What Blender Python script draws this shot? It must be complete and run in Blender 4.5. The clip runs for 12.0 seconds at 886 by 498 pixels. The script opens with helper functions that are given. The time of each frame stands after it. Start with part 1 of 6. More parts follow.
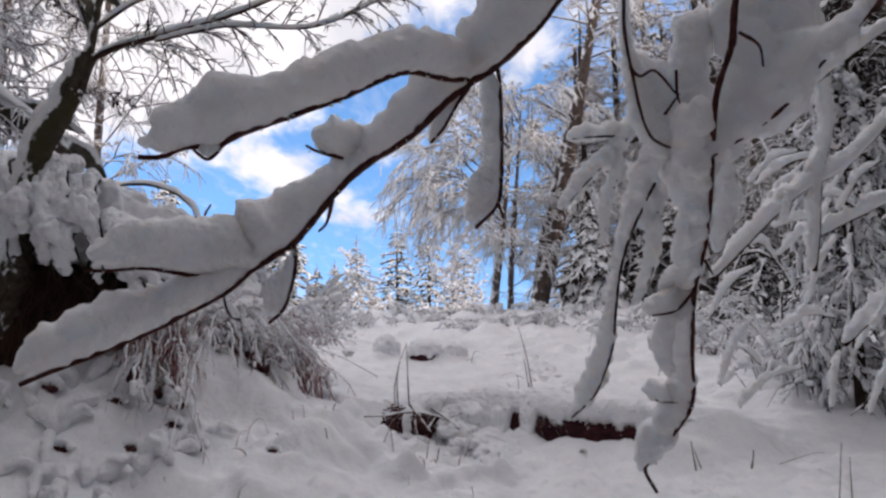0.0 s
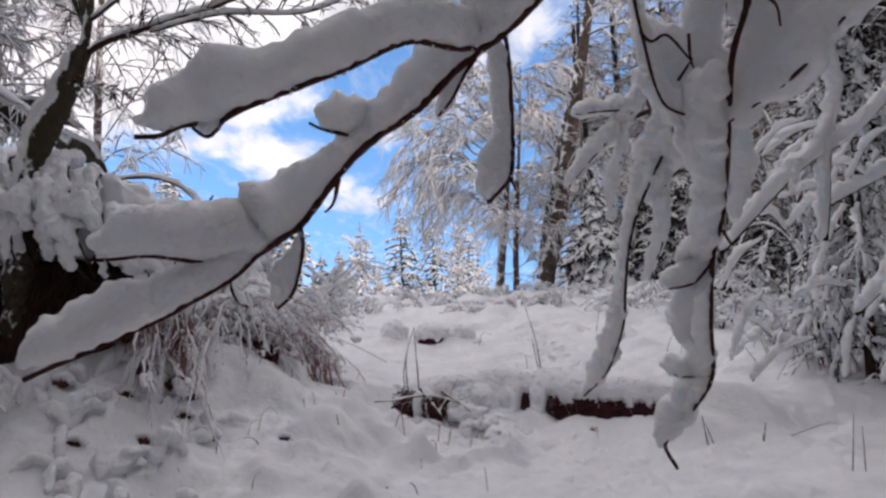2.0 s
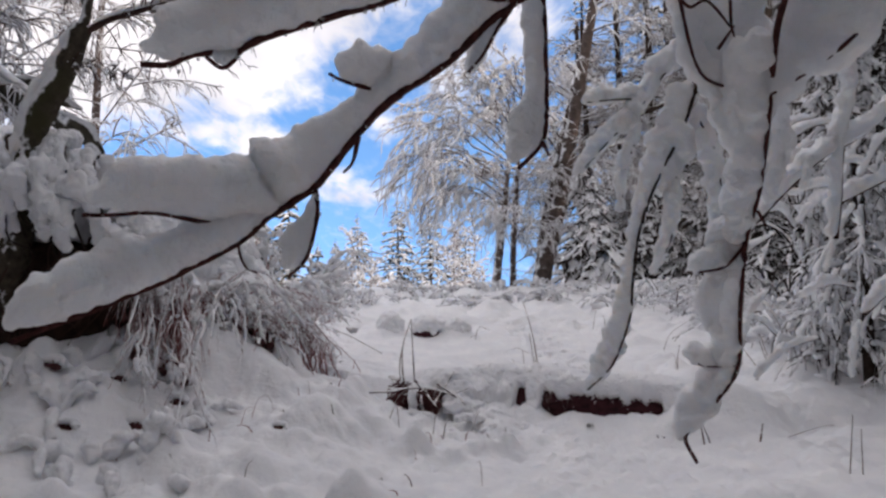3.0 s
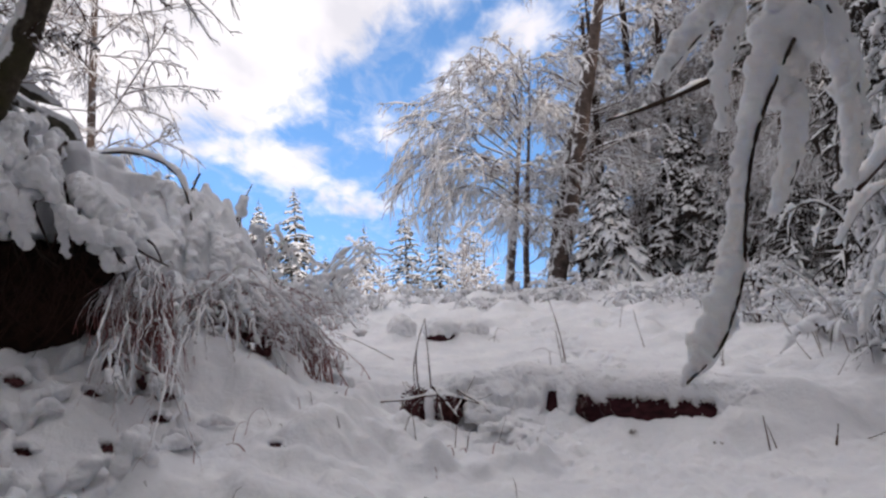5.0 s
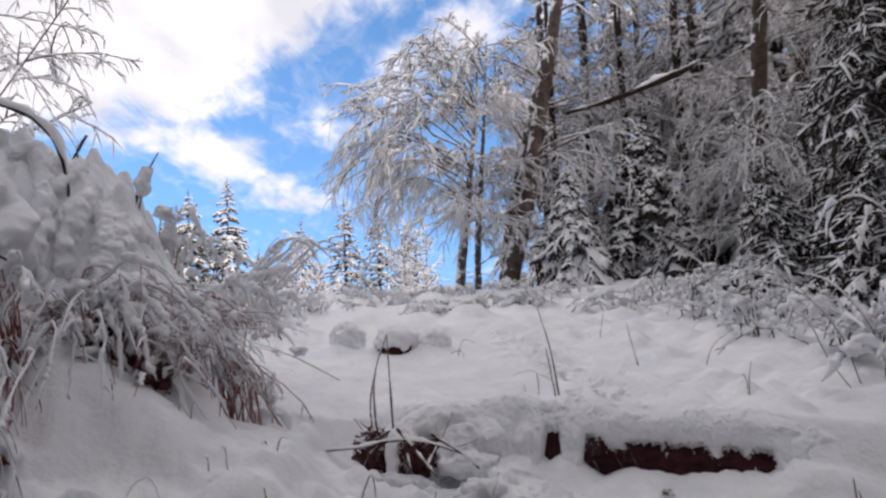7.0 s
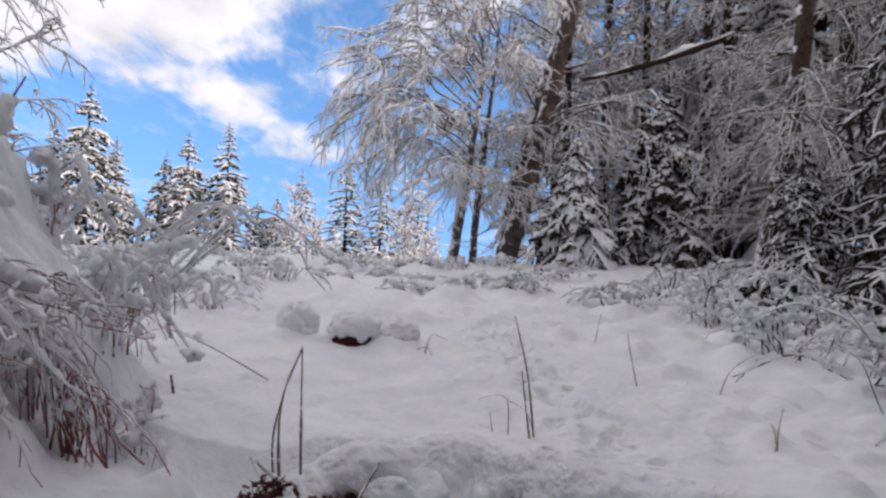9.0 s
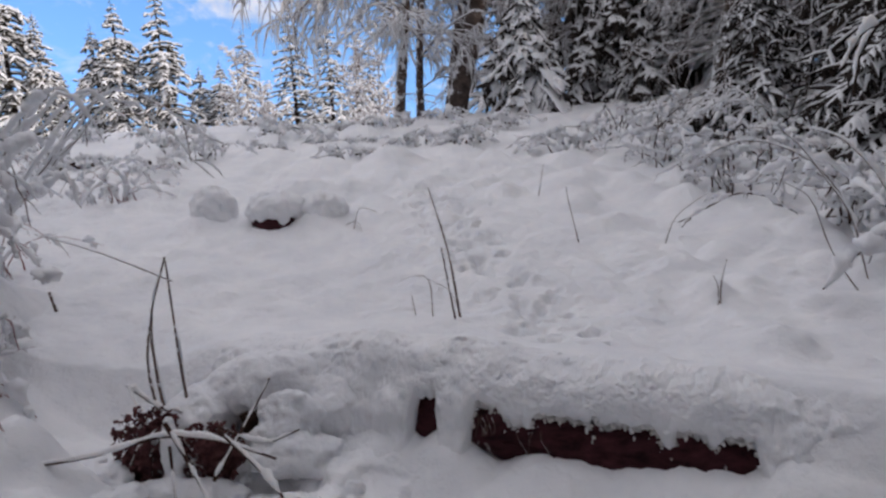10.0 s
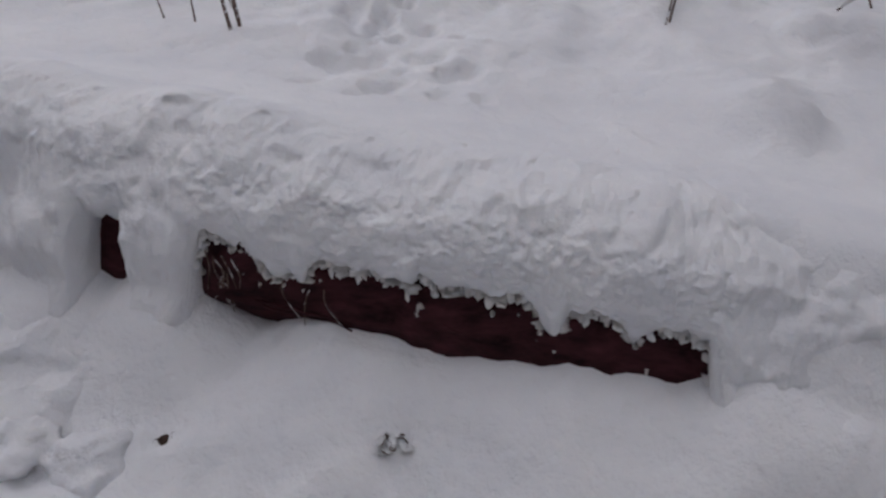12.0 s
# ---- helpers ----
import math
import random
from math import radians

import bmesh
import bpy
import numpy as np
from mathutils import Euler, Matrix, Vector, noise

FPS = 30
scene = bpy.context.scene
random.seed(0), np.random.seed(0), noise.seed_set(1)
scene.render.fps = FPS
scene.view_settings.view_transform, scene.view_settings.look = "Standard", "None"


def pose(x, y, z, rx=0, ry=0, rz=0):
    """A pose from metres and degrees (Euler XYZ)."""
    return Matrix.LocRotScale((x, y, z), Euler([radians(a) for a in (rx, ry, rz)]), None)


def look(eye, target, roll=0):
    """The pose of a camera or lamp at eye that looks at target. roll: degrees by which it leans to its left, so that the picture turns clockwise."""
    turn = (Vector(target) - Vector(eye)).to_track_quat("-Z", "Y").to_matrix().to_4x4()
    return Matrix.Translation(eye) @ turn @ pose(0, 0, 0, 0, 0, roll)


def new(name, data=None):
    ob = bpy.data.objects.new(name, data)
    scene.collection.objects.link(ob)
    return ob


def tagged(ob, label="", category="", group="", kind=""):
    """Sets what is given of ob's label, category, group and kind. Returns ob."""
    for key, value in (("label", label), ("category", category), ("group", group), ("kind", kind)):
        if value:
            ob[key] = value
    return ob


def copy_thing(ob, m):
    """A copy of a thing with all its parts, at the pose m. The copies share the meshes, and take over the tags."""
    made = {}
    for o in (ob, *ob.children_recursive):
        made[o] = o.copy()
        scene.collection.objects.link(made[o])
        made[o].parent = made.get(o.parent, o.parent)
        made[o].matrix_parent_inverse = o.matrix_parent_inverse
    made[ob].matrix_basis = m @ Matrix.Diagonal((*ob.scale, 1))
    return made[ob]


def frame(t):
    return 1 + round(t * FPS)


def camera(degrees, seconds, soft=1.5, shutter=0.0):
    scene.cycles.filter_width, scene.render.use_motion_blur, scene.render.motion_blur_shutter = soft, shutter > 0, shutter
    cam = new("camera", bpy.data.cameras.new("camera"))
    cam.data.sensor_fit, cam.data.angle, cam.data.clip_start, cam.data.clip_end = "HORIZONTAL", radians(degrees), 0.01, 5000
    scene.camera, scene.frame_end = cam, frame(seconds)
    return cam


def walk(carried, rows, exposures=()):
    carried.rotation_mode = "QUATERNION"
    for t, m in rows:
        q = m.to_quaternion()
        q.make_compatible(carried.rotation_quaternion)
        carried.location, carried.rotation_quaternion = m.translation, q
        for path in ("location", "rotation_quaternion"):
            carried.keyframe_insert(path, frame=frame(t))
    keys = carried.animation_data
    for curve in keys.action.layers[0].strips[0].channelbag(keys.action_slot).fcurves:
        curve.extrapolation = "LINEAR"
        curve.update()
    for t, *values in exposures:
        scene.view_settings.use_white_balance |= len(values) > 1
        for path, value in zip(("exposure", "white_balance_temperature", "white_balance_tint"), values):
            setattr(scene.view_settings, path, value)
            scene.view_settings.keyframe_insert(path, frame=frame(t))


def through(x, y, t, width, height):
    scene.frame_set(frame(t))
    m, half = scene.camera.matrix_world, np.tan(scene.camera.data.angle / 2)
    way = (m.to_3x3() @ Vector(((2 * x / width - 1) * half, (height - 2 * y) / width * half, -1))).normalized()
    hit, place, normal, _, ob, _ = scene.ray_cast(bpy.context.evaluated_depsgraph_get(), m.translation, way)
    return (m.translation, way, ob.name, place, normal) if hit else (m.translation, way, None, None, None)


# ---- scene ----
cam = camera(66.0, 12.0, 2.6)
EXPOSURE = -0.18
PATH = [
    (0, (0.101, -0.277, 1.619), (0.088, 1.711, 1.841), -1.1),
    (0.5, (0.103, -0.269, 1.617), (0.1, 1.719, 1.834), -1.6),
    (1, (0.1, -0.262, 1.615), (0.101, 1.728, 1.82), -0.9),
    (1.5, (0.093, -0.259, 1.614), (0.081, 1.732, 1.8), -2.1),
    (2, (0.088, -0.24, 1.614), (0.062, 1.752, 1.789), -3.0),
    (2.5, (0.076, -0.204, 1.607), (0.044, 1.789, 1.774), -2.4),
    (3, (0.045, -0.162, 1.584), (0.029, 1.831, 1.743), -1.5),
    (3.2, (0.034, -0.127, 1.567), (0.052, 1.867, 1.722), -1.1),
    (4.8, (-0.034, 0.683, 1.428), (-0.035, 2.675, 1.606), -1.6),
    (5, (-0.061, 0.828, 1.432), (-0.099, 2.819, 1.619), -3.3),
    (5.5, (-0.195, 1.347, 1.423), (-0.209, 3.336, 1.635), -3.2),
    (6, (-0.238, 1.839, 1.465), (-0.096, 3.825, 1.655), -2.8),
    (6.5, (-0.292, 2.344, 1.625), (-0.146, 4.331, 1.802), -5.1),
    (7, (-0.394, 2.809, 1.603), (-0.25, 4.796, 1.775), -2.5),
    (7.2, (-0.355, 3.006, 1.55), (-0.19, 4.995, 1.671), -1.5),
    (8.8, (0.072, 4.283, 1.938), (0.175, 6.275, 2.084), -0.5),
    (9, (0.15, 4.452, 1.948), (0.276, 6.447, 2.008), 2.1),
    (9.5, (0.572, 4.828, 1.984), (0.758, 6.816, 1.859), -1.4),
    (10, (0.707, 5.148, 2.062), (0.914, 7.103, 1.692), -3.5),
    (10.5, (0.727, 5.716, 1.974), (1.122, 7.593, 1.407), 0.1),
    (11, (1.143, 6.085, 1.749), (1.629, 7.806, 0.854), 0.0),
    (11.5, (1.455, 6.501, 1.764), (1.894, 8.06, 0.591), 1.4),
    (12, (1.532, 7.081, 1.678), (1.916, 8.608, 0.444), 1.8),
]
walk(cam, [(t, look(eye, target, roll)) for t, eye, target, roll in PATH], [(0.0, EXPOSURE, 6600, 17.0), (7.2, EXPOSURE, 6600, 17.0), (9.0, EXPOSURE - 0.14, 6500, 17.0), (10.2, EXPOSURE - 0.22, 6400, 17.0), (12.0, EXPOSURE - 0.2, 6400, 17.0)])

# ---- world, sun ----
SUN_AZ, SUN_EL = 118.0, 17.0     # degrees clockwise from +y, degrees above the horizon

world = bpy.data.worlds.new("winter_sky")
scene.world = world
world.use_nodes = True
wn, wl = world.node_tree.nodes, world.node_tree.links
wn.clear()


def wnode(kind, **values):
    n = wn.new(kind)
    for key, value in values.items():
        n.inputs[key].default_value = value
    return n


def wmath(op, a, b=None, clamp=False):
    n = wn.new("ShaderNodeMath")
    n.operation, n.use_clamp = op, clamp
    for i, v in enumerate((a, b)):
        if v is None:
            continue
        if isinstance(v, (int, float)):
            n.inputs[i].default_value = v
        else:
            wl.new(v, n.inputs[i])
    return n.outputs[0]


sky = wn.new("ShaderNodeTexSky")
sky.sky_type, sky.sun_disc = "NISHITA", False
sky.sun_elevation, sky.sun_rotation = radians(SUN_EL), radians(SUN_AZ)
sky.air_density, sky.dust_density, sky.ozone_density = 1.0, 0.3, 2.5
coord = wn.new("ShaderNodeTexCoord")
split = wn.new("ShaderNodeSeparateXYZ")
wl.new(coord.outputs["Generated"], split.inputs[0])
# clear mountain air: little of the pale haze low over the horizon
clear = wn.new("ShaderNodeCombineXYZ")
wl.new(split.outputs["X"], clear.inputs["X"])
wl.new(split.outputs["Y"], clear.inputs["Y"])
wl.new(wmath("ADD", wmath("MAXIMUM", split.outputs["Z"], 0.0), 0.3), clear.inputs["Z"])
level = wn.new("ShaderNodeVectorMath")
level.operation = "NORMALIZE"
wl.new(clear.outputs[0], level.inputs[0])
wl.new(level.outputs[0], sky.inputs["Vector"])
# the cloud layer: the sky's direction laid onto a flat sheet far above
up = wmath("MAXIMUM", split.outputs["Z"], 0.02)
up = wmath("ADD", up, 0.22)
sheet = wn.new("ShaderNodeCombineXYZ")
wl.new(wmath("DIVIDE", split.outputs["X"], up), sheet.inputs["X"])
wl.new(wmath("DIVIDE", split.outputs["Y"], up), sheet.inputs["Y"])
at_x, at_y = wmath("DIVIDE", split.outputs["X"], up), wmath("DIVIDE", split.outputs["Y"], up)
streak = wn.new("ShaderNodeMapping")
streak.inputs["Rotation"].default_value = (0, 0, radians(-48))
streak.inputs["Scale"].default_value = (2.2, 1.2, 1.0)
wl.new(sheet.outputs[0], streak.inputs["Vector"])
big = wnode("ShaderNodeTexNoise", Scale=1.5, Detail=7.0, Roughness=0.55, Distortion=0.3)
wl.new(streak.outputs[0], big.inputs["Vector"])
fine = wnode("ShaderNodeTexNoise", Scale=6.0, Detail=6.0, Roughness=0.62, Distortion=0.4)
wl.new(streak.outputs[0], fine.inputs["Vector"])
# a broad bank of cloud covers the sky overhead and thins out to the north
bank = wmath("MULTIPLY", wmath("MINIMUM", wmath("SUBTRACT", 1.39, wmath("ADD", at_x, at_y)), wmath("SUBTRACT", 1.97, at_y)), 1.7)
bank = wmath("MINIMUM", wmath("MAXIMUM", bank, -0.22), 0.45)
# one long wisp drawn out ahead of the bank
off = wmath("SUBTRACT", wmath("MULTIPLY", wmath("ADD", at_x, 0.55), 0.9), wmath("MULTIPLY", wmath("SUBTRACT", at_y, 2.06), 0.39))
wisp = wmath("MULTIPLY", wmath("POWER", 2.718, wmath("MULTIPLY", wmath("MULTIPLY", off, off), -24.0)), 0.5)
cover = wmath("ADD", wmath("MULTIPLY", wmath("SUBTRACT", big.outputs[0], 0.5), 0.9), wmath("MULTIPLY", wmath("SUBTRACT", fine.outputs[0], 0.5), 0.6))
ends = wmath("MULTIPLY", wmath("MULTIPLY", wmath("SUBTRACT", 2.85, at_y), 4.0, clamp=True), wmath("MULTIPLY", wmath("SUBTRACT", at_y, 1.9), 6.0, clamp=True))
wisp = wmath("MULTIPLY", wisp, ends)
# a fainter streak that crosses it
off = wmath("ADD", wmath("MULTIPLY", wmath("ADD", at_x, 0.3), 0.79), wmath("MULTIPLY", wmath("SUBTRACT", at_y, 2.2), 0.62))
cross = wmath("MULTIPLY", wmath("POWER", 2.718, wmath("MULTIPLY", wmath("MULTIPLY", off, off), -26.0)), wmath("MULTIPLY", wmath("MULTIPLY", wmath("SUBTRACT", 2.35, at_y), 4.0, clamp=True), 0.34))
cover = wmath("ADD", cover, wmath("ADD", bank, wmath("MAXIMUM", wisp, cross)))
soft = wmath("MULTIPLY", wmath("ADD", cover, 0.06), 2.6, clamp=True)
mask = wmath("MULTIPLY", wmath("MULTIPLY", soft, soft), wmath("SUBTRACT", 3.0, wmath("MULTIPLY", soft, 2.0)))
# thin veils of high cloud, here and there
veil = wnode("ShaderNodeTexNoise", Scale=3.0, Detail=8.0, Roughness=0.65, Distortion=0.8)
wl.new(streak.outputs[0], veil.inputs["Vector"])
mask = wmath("MAXIMUM", mask, wmath("MULTIPLY", wmath("MULTIPLY", wmath("SUBTRACT", veil.outputs[0], 0.5), 5.0, clamp=True), 0.3))
mix = wn.new("ShaderNodeMix")
mix.data_type = "RGBA"
wl.new(mask, mix.inputs[0])
tone = wnode("ShaderNodeHueSaturation", Saturation=1.15, Value=2.8)
wl.new(sky.outputs[0], tone.inputs["Color"])
wl.new(tone.outputs[0], mix.inputs[6])
shade = wnode("ShaderNodeTexNoise", Scale=2.4, Detail=5.0, Roughness=0.5)
wl.new(streak.outputs[0], shade.inputs["Vector"])
body = wn.new("ShaderNodeValToRGB")
body.color_ramp.elements[0].position, body.color_ramp.elements[0].color = 0.32, (6.6, 6.8, 7.2, 1)
body.color_ramp.elements[1].position, body.color_ramp.elements[1].color = 0.6, (9.4, 9.4, 9.5, 1)
wl.new(shade.outputs[0], body.inputs[0])
wl.new(body.outputs[0], mix.inputs[7])
back = wnode("ShaderNodeBackground", Strength=0.14)
wl.new(mix.outputs[2], back.inputs["Color"])
wl.new(back.outputs[0], wn.new("ShaderNodeOutputWorld").inputs["Surface"])

sun = new("sun", bpy.data.lights.new("sun", "SUN"))
sun.data.energy, sun.data.angle, sun.data.color = 3.2, radians(0.53), (1.0, 0.9, 0.76)
sun_way = Vector((math.sin(radians(SUN_AZ)) * math.cos(radians(SUN_EL)), math.cos(radians(SUN_AZ)) * math.cos(radians(SUN_EL)), math.sin(radians(SUN_EL))))
sun.matrix_world = look(sun_way * 100, (0, 0, 0))

# ---- materials ----
def material(name, rough=0.7, specular=0.3):
    m = bpy.data.materials.new(name)
    m.use_nodes = True
    b = m.node_tree.nodes["Principled BSDF"]
    b.inputs["Roughness"].default_value = rough
    b.inputs["Specular IOR Level"].default_value = specular
    return m, m.node_tree.nodes, m.node_tree.links, b


def noise_node(nodes, links, scale, detail=4.0, rough=0.55, vector=None):
    n = nodes.new("ShaderNodeTexNoise")
    n.inputs["Scale"].default_value, n.inputs["Detail"].default_value, n.inputs["Roughness"].default_value = scale, detail, rough
    if vector is None:
        vector = nodes.new("ShaderNodeTexCoord").outputs["Object"]
    links.new(vector, n.inputs["Vector"])
    return n.outputs[0]


def ramp(nodes, links, value, stops):
    r = nodes.new("ShaderNodeValToRGB")
    while len(r.color_ramp.elements) < len(stops):
        r.color_ramp.elements.new(0.5)
    for e, (p, c) in zip(r.color_ramp.elements, stops):
        e.position, e.color = p, (*c, 1)
    links.new(value, r.inputs[0])
    return r.outputs[0]


def bump(nodes, links, bsdf, heights, strength=0.5, distance=0.02):
    last = None
    for h, d in heights:
        n = nodes.new("ShaderNodeBump")
        n.inputs["Strength"].default_value, n.inputs["Distance"].default_value = strength, d
        links.new(h, n.inputs["Height"])
        if last is not None:
            links.new(last, n.inputs["Normal"])
        last = n.outputs[0]
    links.new(last, bsdf.inputs["Normal"])


def snow_material(name, coarse, fine_scale, tint=(1, 1, 1), relief=1.0, through=0.15):
    """Fresh snow: white with faint grey-blue unevenness, grainy."""
    m, n, l, b = material(name, 0.75, 0.25)
    co = n.new("ShaderNodeTexCoord").outputs["Object"]
    a = noise_node(n, l, coarse, 5, 0.6, co)
    c = ramp(n, l, a, [(0.3, (0.76 * tint[0], 0.77 * tint[1], 0.80 * tint[2])), (0.7, (0.88 * tint[0], 0.88 * tint[1], 0.89 * tint[2]))])
    l.new(c, b.inputs["Base Color"])
    b.inputs["Subsurface Weight"].default_value = through
    b.inputs["Subsurface Radius"].default_value = (0.045, 0.05, 0.055) if through > 0.5 else (0.02, 0.025, 0.03)
    b.inputs["Subsurface Scale"].default_value = 1.0 if through > 0.5 else 0.5
    g = noise_node(n, l, fine_scale, 6, 0.7, co)
    g2 = noise_node(n, l, fine_scale * 0.22, 4, 0.6, co)
    bump(n, l, b, [(g2, 0.10 / coarse ** 0.5), (g, 0.012 * relief)], 0.35)
    return m


def bark_material(name, dark, light, scale, snow=0.0, moss=None, blown=0.0, turned=None):
    """Bark with lengthwise grain; snow: how much rime lies on the faces that look up."""
    m, n, l, b = material(name, 0.9, 0.15)
    co = n.new("ShaderNodeTexCoord").outputs["Object"]
    if turned is not None:
        # grain that runs along a lying trunk
        mp = n.new("ShaderNodeMapping")
        mp.inputs["Rotation"].default_value = (0, 0, -turned)
        mp.inputs["Scale"].default_value = (0.16, 1.3, 1.3)
        l.new(co, mp.inputs["Vector"])
        co = mp.outputs["Vector"]
    a = noise_node(n, l, scale, 6, 0.65, co)
    c = ramp(n, l, a, [(0.3, dark), (0.7, light)])
    if moss:
        mm = n.new("ShaderNodeMix")
        mm.data_type = "RGBA"
        l.new(ramp(n, l, noise_node(n, l, scale * 0.12, 4, 0.6, co), [(0.5, (0, 0, 0)), (0.62, (1, 1, 1))]), mm.inputs[0])
        l.new(c, mm.inputs[6])
        mm.inputs[7].default_value = (*moss, 1)
        c = mm.outputs[2]
    if snow > 0:
        geo = n.new("ShaderNodeNewGeometry")
        sp = n.new("ShaderNodeSeparateXYZ")
        l.new(geo.outputs["Normal"], sp.inputs[0])
        k = n.new("ShaderNodeMath")
        k.operation = "MULTIPLY_ADD"
        l.new(noise_node(n, l, scale * 0.5, 3, 0.6, co), k.inputs[0])
        k.inputs[1].default_value = 1.4
        l.new(sp.outputs["Z"], k.inputs[2])
        if blown:
            # snow blown against one side of the trunk, in patches
            w = n.new("ShaderNodeMath")
            w.operation = "MULTIPLY_ADD"
            l.new(sp.outputs["X"], w.inputs[0])
            w.inputs[1].default_value = -blown
            l.new(sp.outputs["Z"], w.inputs[2])
            l.new(w.outputs[0], k.inputs[2])
        mask = ramp(n, l, k.outputs[0], [(max(0.0, 0.98 - snow), (0, 0, 0)), (min(1.0, 1.1 - snow), (1, 1, 1))])
        mm = n.new("ShaderNodeMix")
        mm.data_type = "RGBA"
        l.new(mask, mm.inputs[0])
        l.new(c, mm.inputs[6])
        mm.inputs[7].default_value = (0.82, 0.83, 0.85, 1)
        c = mm.outputs[2]
    l.new(c, b.inputs["Base Color"])
    bump(n, l, b, [(a, 0.02)], 0.6)
    return m


SNOW = snow_material("fresh_snow", 2.0, 60.0)
SNOW_NEAR = snow_material("branch_snow", 6.0, 220.0, (1.09, 1.08, 1.07), through=1.0)
SNOW_FAR = snow_material("tree_snow", 1.0, 12.0)
BARK = bark_material("grey_bark", (0.055, 0.04, 0.034), (0.19, 0.14, 0.12), 9.0, 0.25)
BARK_PLAIN = bark_material("plain_grey_bark", (0.045, 0.034, 0.03), (0.15, 0.116, 0.104), 5.0, 0.04, None, 0.06)
BARK_BLOWN = bark_material("snow_blown_bark", (0.03, 0.022, 0.018), (0.11, 0.085, 0.07), 7.0, 0.06, None, 0.1)
BARK_DARK = bark_material("dark_bark", (0.018, 0.012, 0.01), (0.06, 0.042, 0.034), 14.0, 0.0)
BARK_RED = bark_material("red_twig_bark", (0.028, 0.009, 0.009), (0.13, 0.045, 0.04), 80.0, 0.0)
BARK_TWIG = bark_material("twig_bark", (0.025, 0.012, 0.01), (0.085, 0.045, 0.035), 60.0, 0.0)
BARK_MOSS = bark_material("mossy_bark", (0.03, 0.024, 0.018), (0.1, 0.08, 0.06), 12.0, 0.3, (0.055, 0.05, 0.026))
FROST = bark_material("rimed_twig", (0.1, 0.066, 0.056), (0.22, 0.155, 0.135), 30.0, 0.6)
LOG_BARK = bark_material("wet_log_bark", (0.008, 0.0028, 0.0038), (0.08, 0.024, 0.03), 16.0, 0.0, turned=-0.437)
SNOW_CRUMB = snow_material("crumbly_snow", 3.0, 45.0, relief=1.0)
GRASS = bark_material("dry_grass", (0.18, 0.066, 0.068), (0.44, 0.2, 0.19), 40.0, 0.08)
STALK = bark_material("dead_stalk", (0.09, 0.06, 0.05), (0.24, 0.18, 0.15), 60.0, 0.12)
EARTH = bark_material("dark_earth", (0.012, 0.006, 0.005), (0.05, 0.026, 0.02), 6.0, 0.0)
NEEDLES_DARK = bark_material("dark_spruce_needles", (0.028, 0.022, 0.02), (0.08, 0.064, 0.056), 10.0, 0.08)
LEAVES = bark_material("dead_leaves", (0.05, 0.02, 0.023), (0.17, 0.07, 0.072), 14.0, 0.0)
NEEDLES = bark_material("spruce_needles", (0.03, 0.027, 0.021), (0.085, 0.075, 0.058), 10.0, 0.2)
# Dark brown for flakes that stand for the shade in gaps and hollows.
GAP_SHADE = bark_material("gap_shade", (0.022, 0.014, 0.012), (0.075, 0.048, 0.04), 14.0, 0.0)


# ---- geometry helpers ----
def lattice(i, j, k, seed):
    h = i * np.uint32(374761393) + j * np.uint32(668265263) + k * np.uint32(2246822519) + np.uint32(seed * 7919 + 13)
    h = (h ^ (h >> np.uint32(13))) * np.uint32(1274126177)
    h = (h ^ (h >> np.uint32(15))) * np.uint32(2654435761)
    return (h ^ (h >> np.uint32(16))).astype(np.float32) * np.float32(2.0 / 4294967295.0) - np.float32(1)


def wob(p, size, seed, octaves=3):
    """Smooth noise in about -1..1 at the points p, with features of that size."""
    shape = p.shape[:-1]
    q = np.zeros((int(np.prod(shape)), 3))
    q[:, :p.shape[-1]] = np.asarray(p, dtype=float).reshape(-1, p.shape[-1])
    out, gain, step = np.zeros(len(q), dtype=np.float32), 1.0, size * 0.5
    for o in range(octaves):
        g = q / step + 37.7 * (o + 1)
        f = np.floor(g)
        w = (g - f).astype(np.float32)
        w = w * w * w * (w * (w * 6 - 15) + 10)
        a = f.astype(np.int64).astype(np.uint32)
        total = 0
        for dx in (0, 1):
            wx = w[:, 0] if dx else 1 - w[:, 0]
            for dy in (0, 1):
                wy = wx * (w[:, 1] if dy else 1 - w[:, 1])
                for dz in ((0, 1) if p.shape[-1] > 2 else (0,)):
                    ww = wy * (w[:, 2] if dz else 1 - w[:, 2]) if p.shape[-1] > 2 else wy
                    total = total + ww * lattice(a[:, 0] + np.uint32(dx), a[:, 1] + np.uint32(dy), a[:, 2] + np.uint32(dz), seed + o * 101)
        out += np.float32(gain) * total
        gain *= 0.48
        step *= 0.47
    return out.reshape(shape).astype(float) * 0.95


def join(*geos):
    vs, fs, n = [], [], 0
    for v, f in geos:
        vs.append(v)
        fs.append(f + n)
        n += len(v)
    return np.concatenate(vs), np.concatenate(fs)


def mesh_of(name, geo, mat, smooth=True):
    v, f = geo
    me = bpy.data.meshes.new(name)
    me.vertices.add(len(v))
    me.vertices.foreach_set("co", np.ascontiguousarray(v, dtype=np.float32).ravel())
    me.loops.add(len(f) * 4)
    me.loops.foreach_set("vertex_index", np.ascontiguousarray(f, dtype=np.int32).ravel())
    me.polygons.add(len(f))
    me.polygons.foreach_set("loop_start", np.arange(0, len(f) * 4, 4, dtype=np.int32))
    me.polygons.foreach_set("use_smooth", np.full(len(f), smooth))
    me.update(calc_edges=True)
    me.materials.append(mat)
    return me


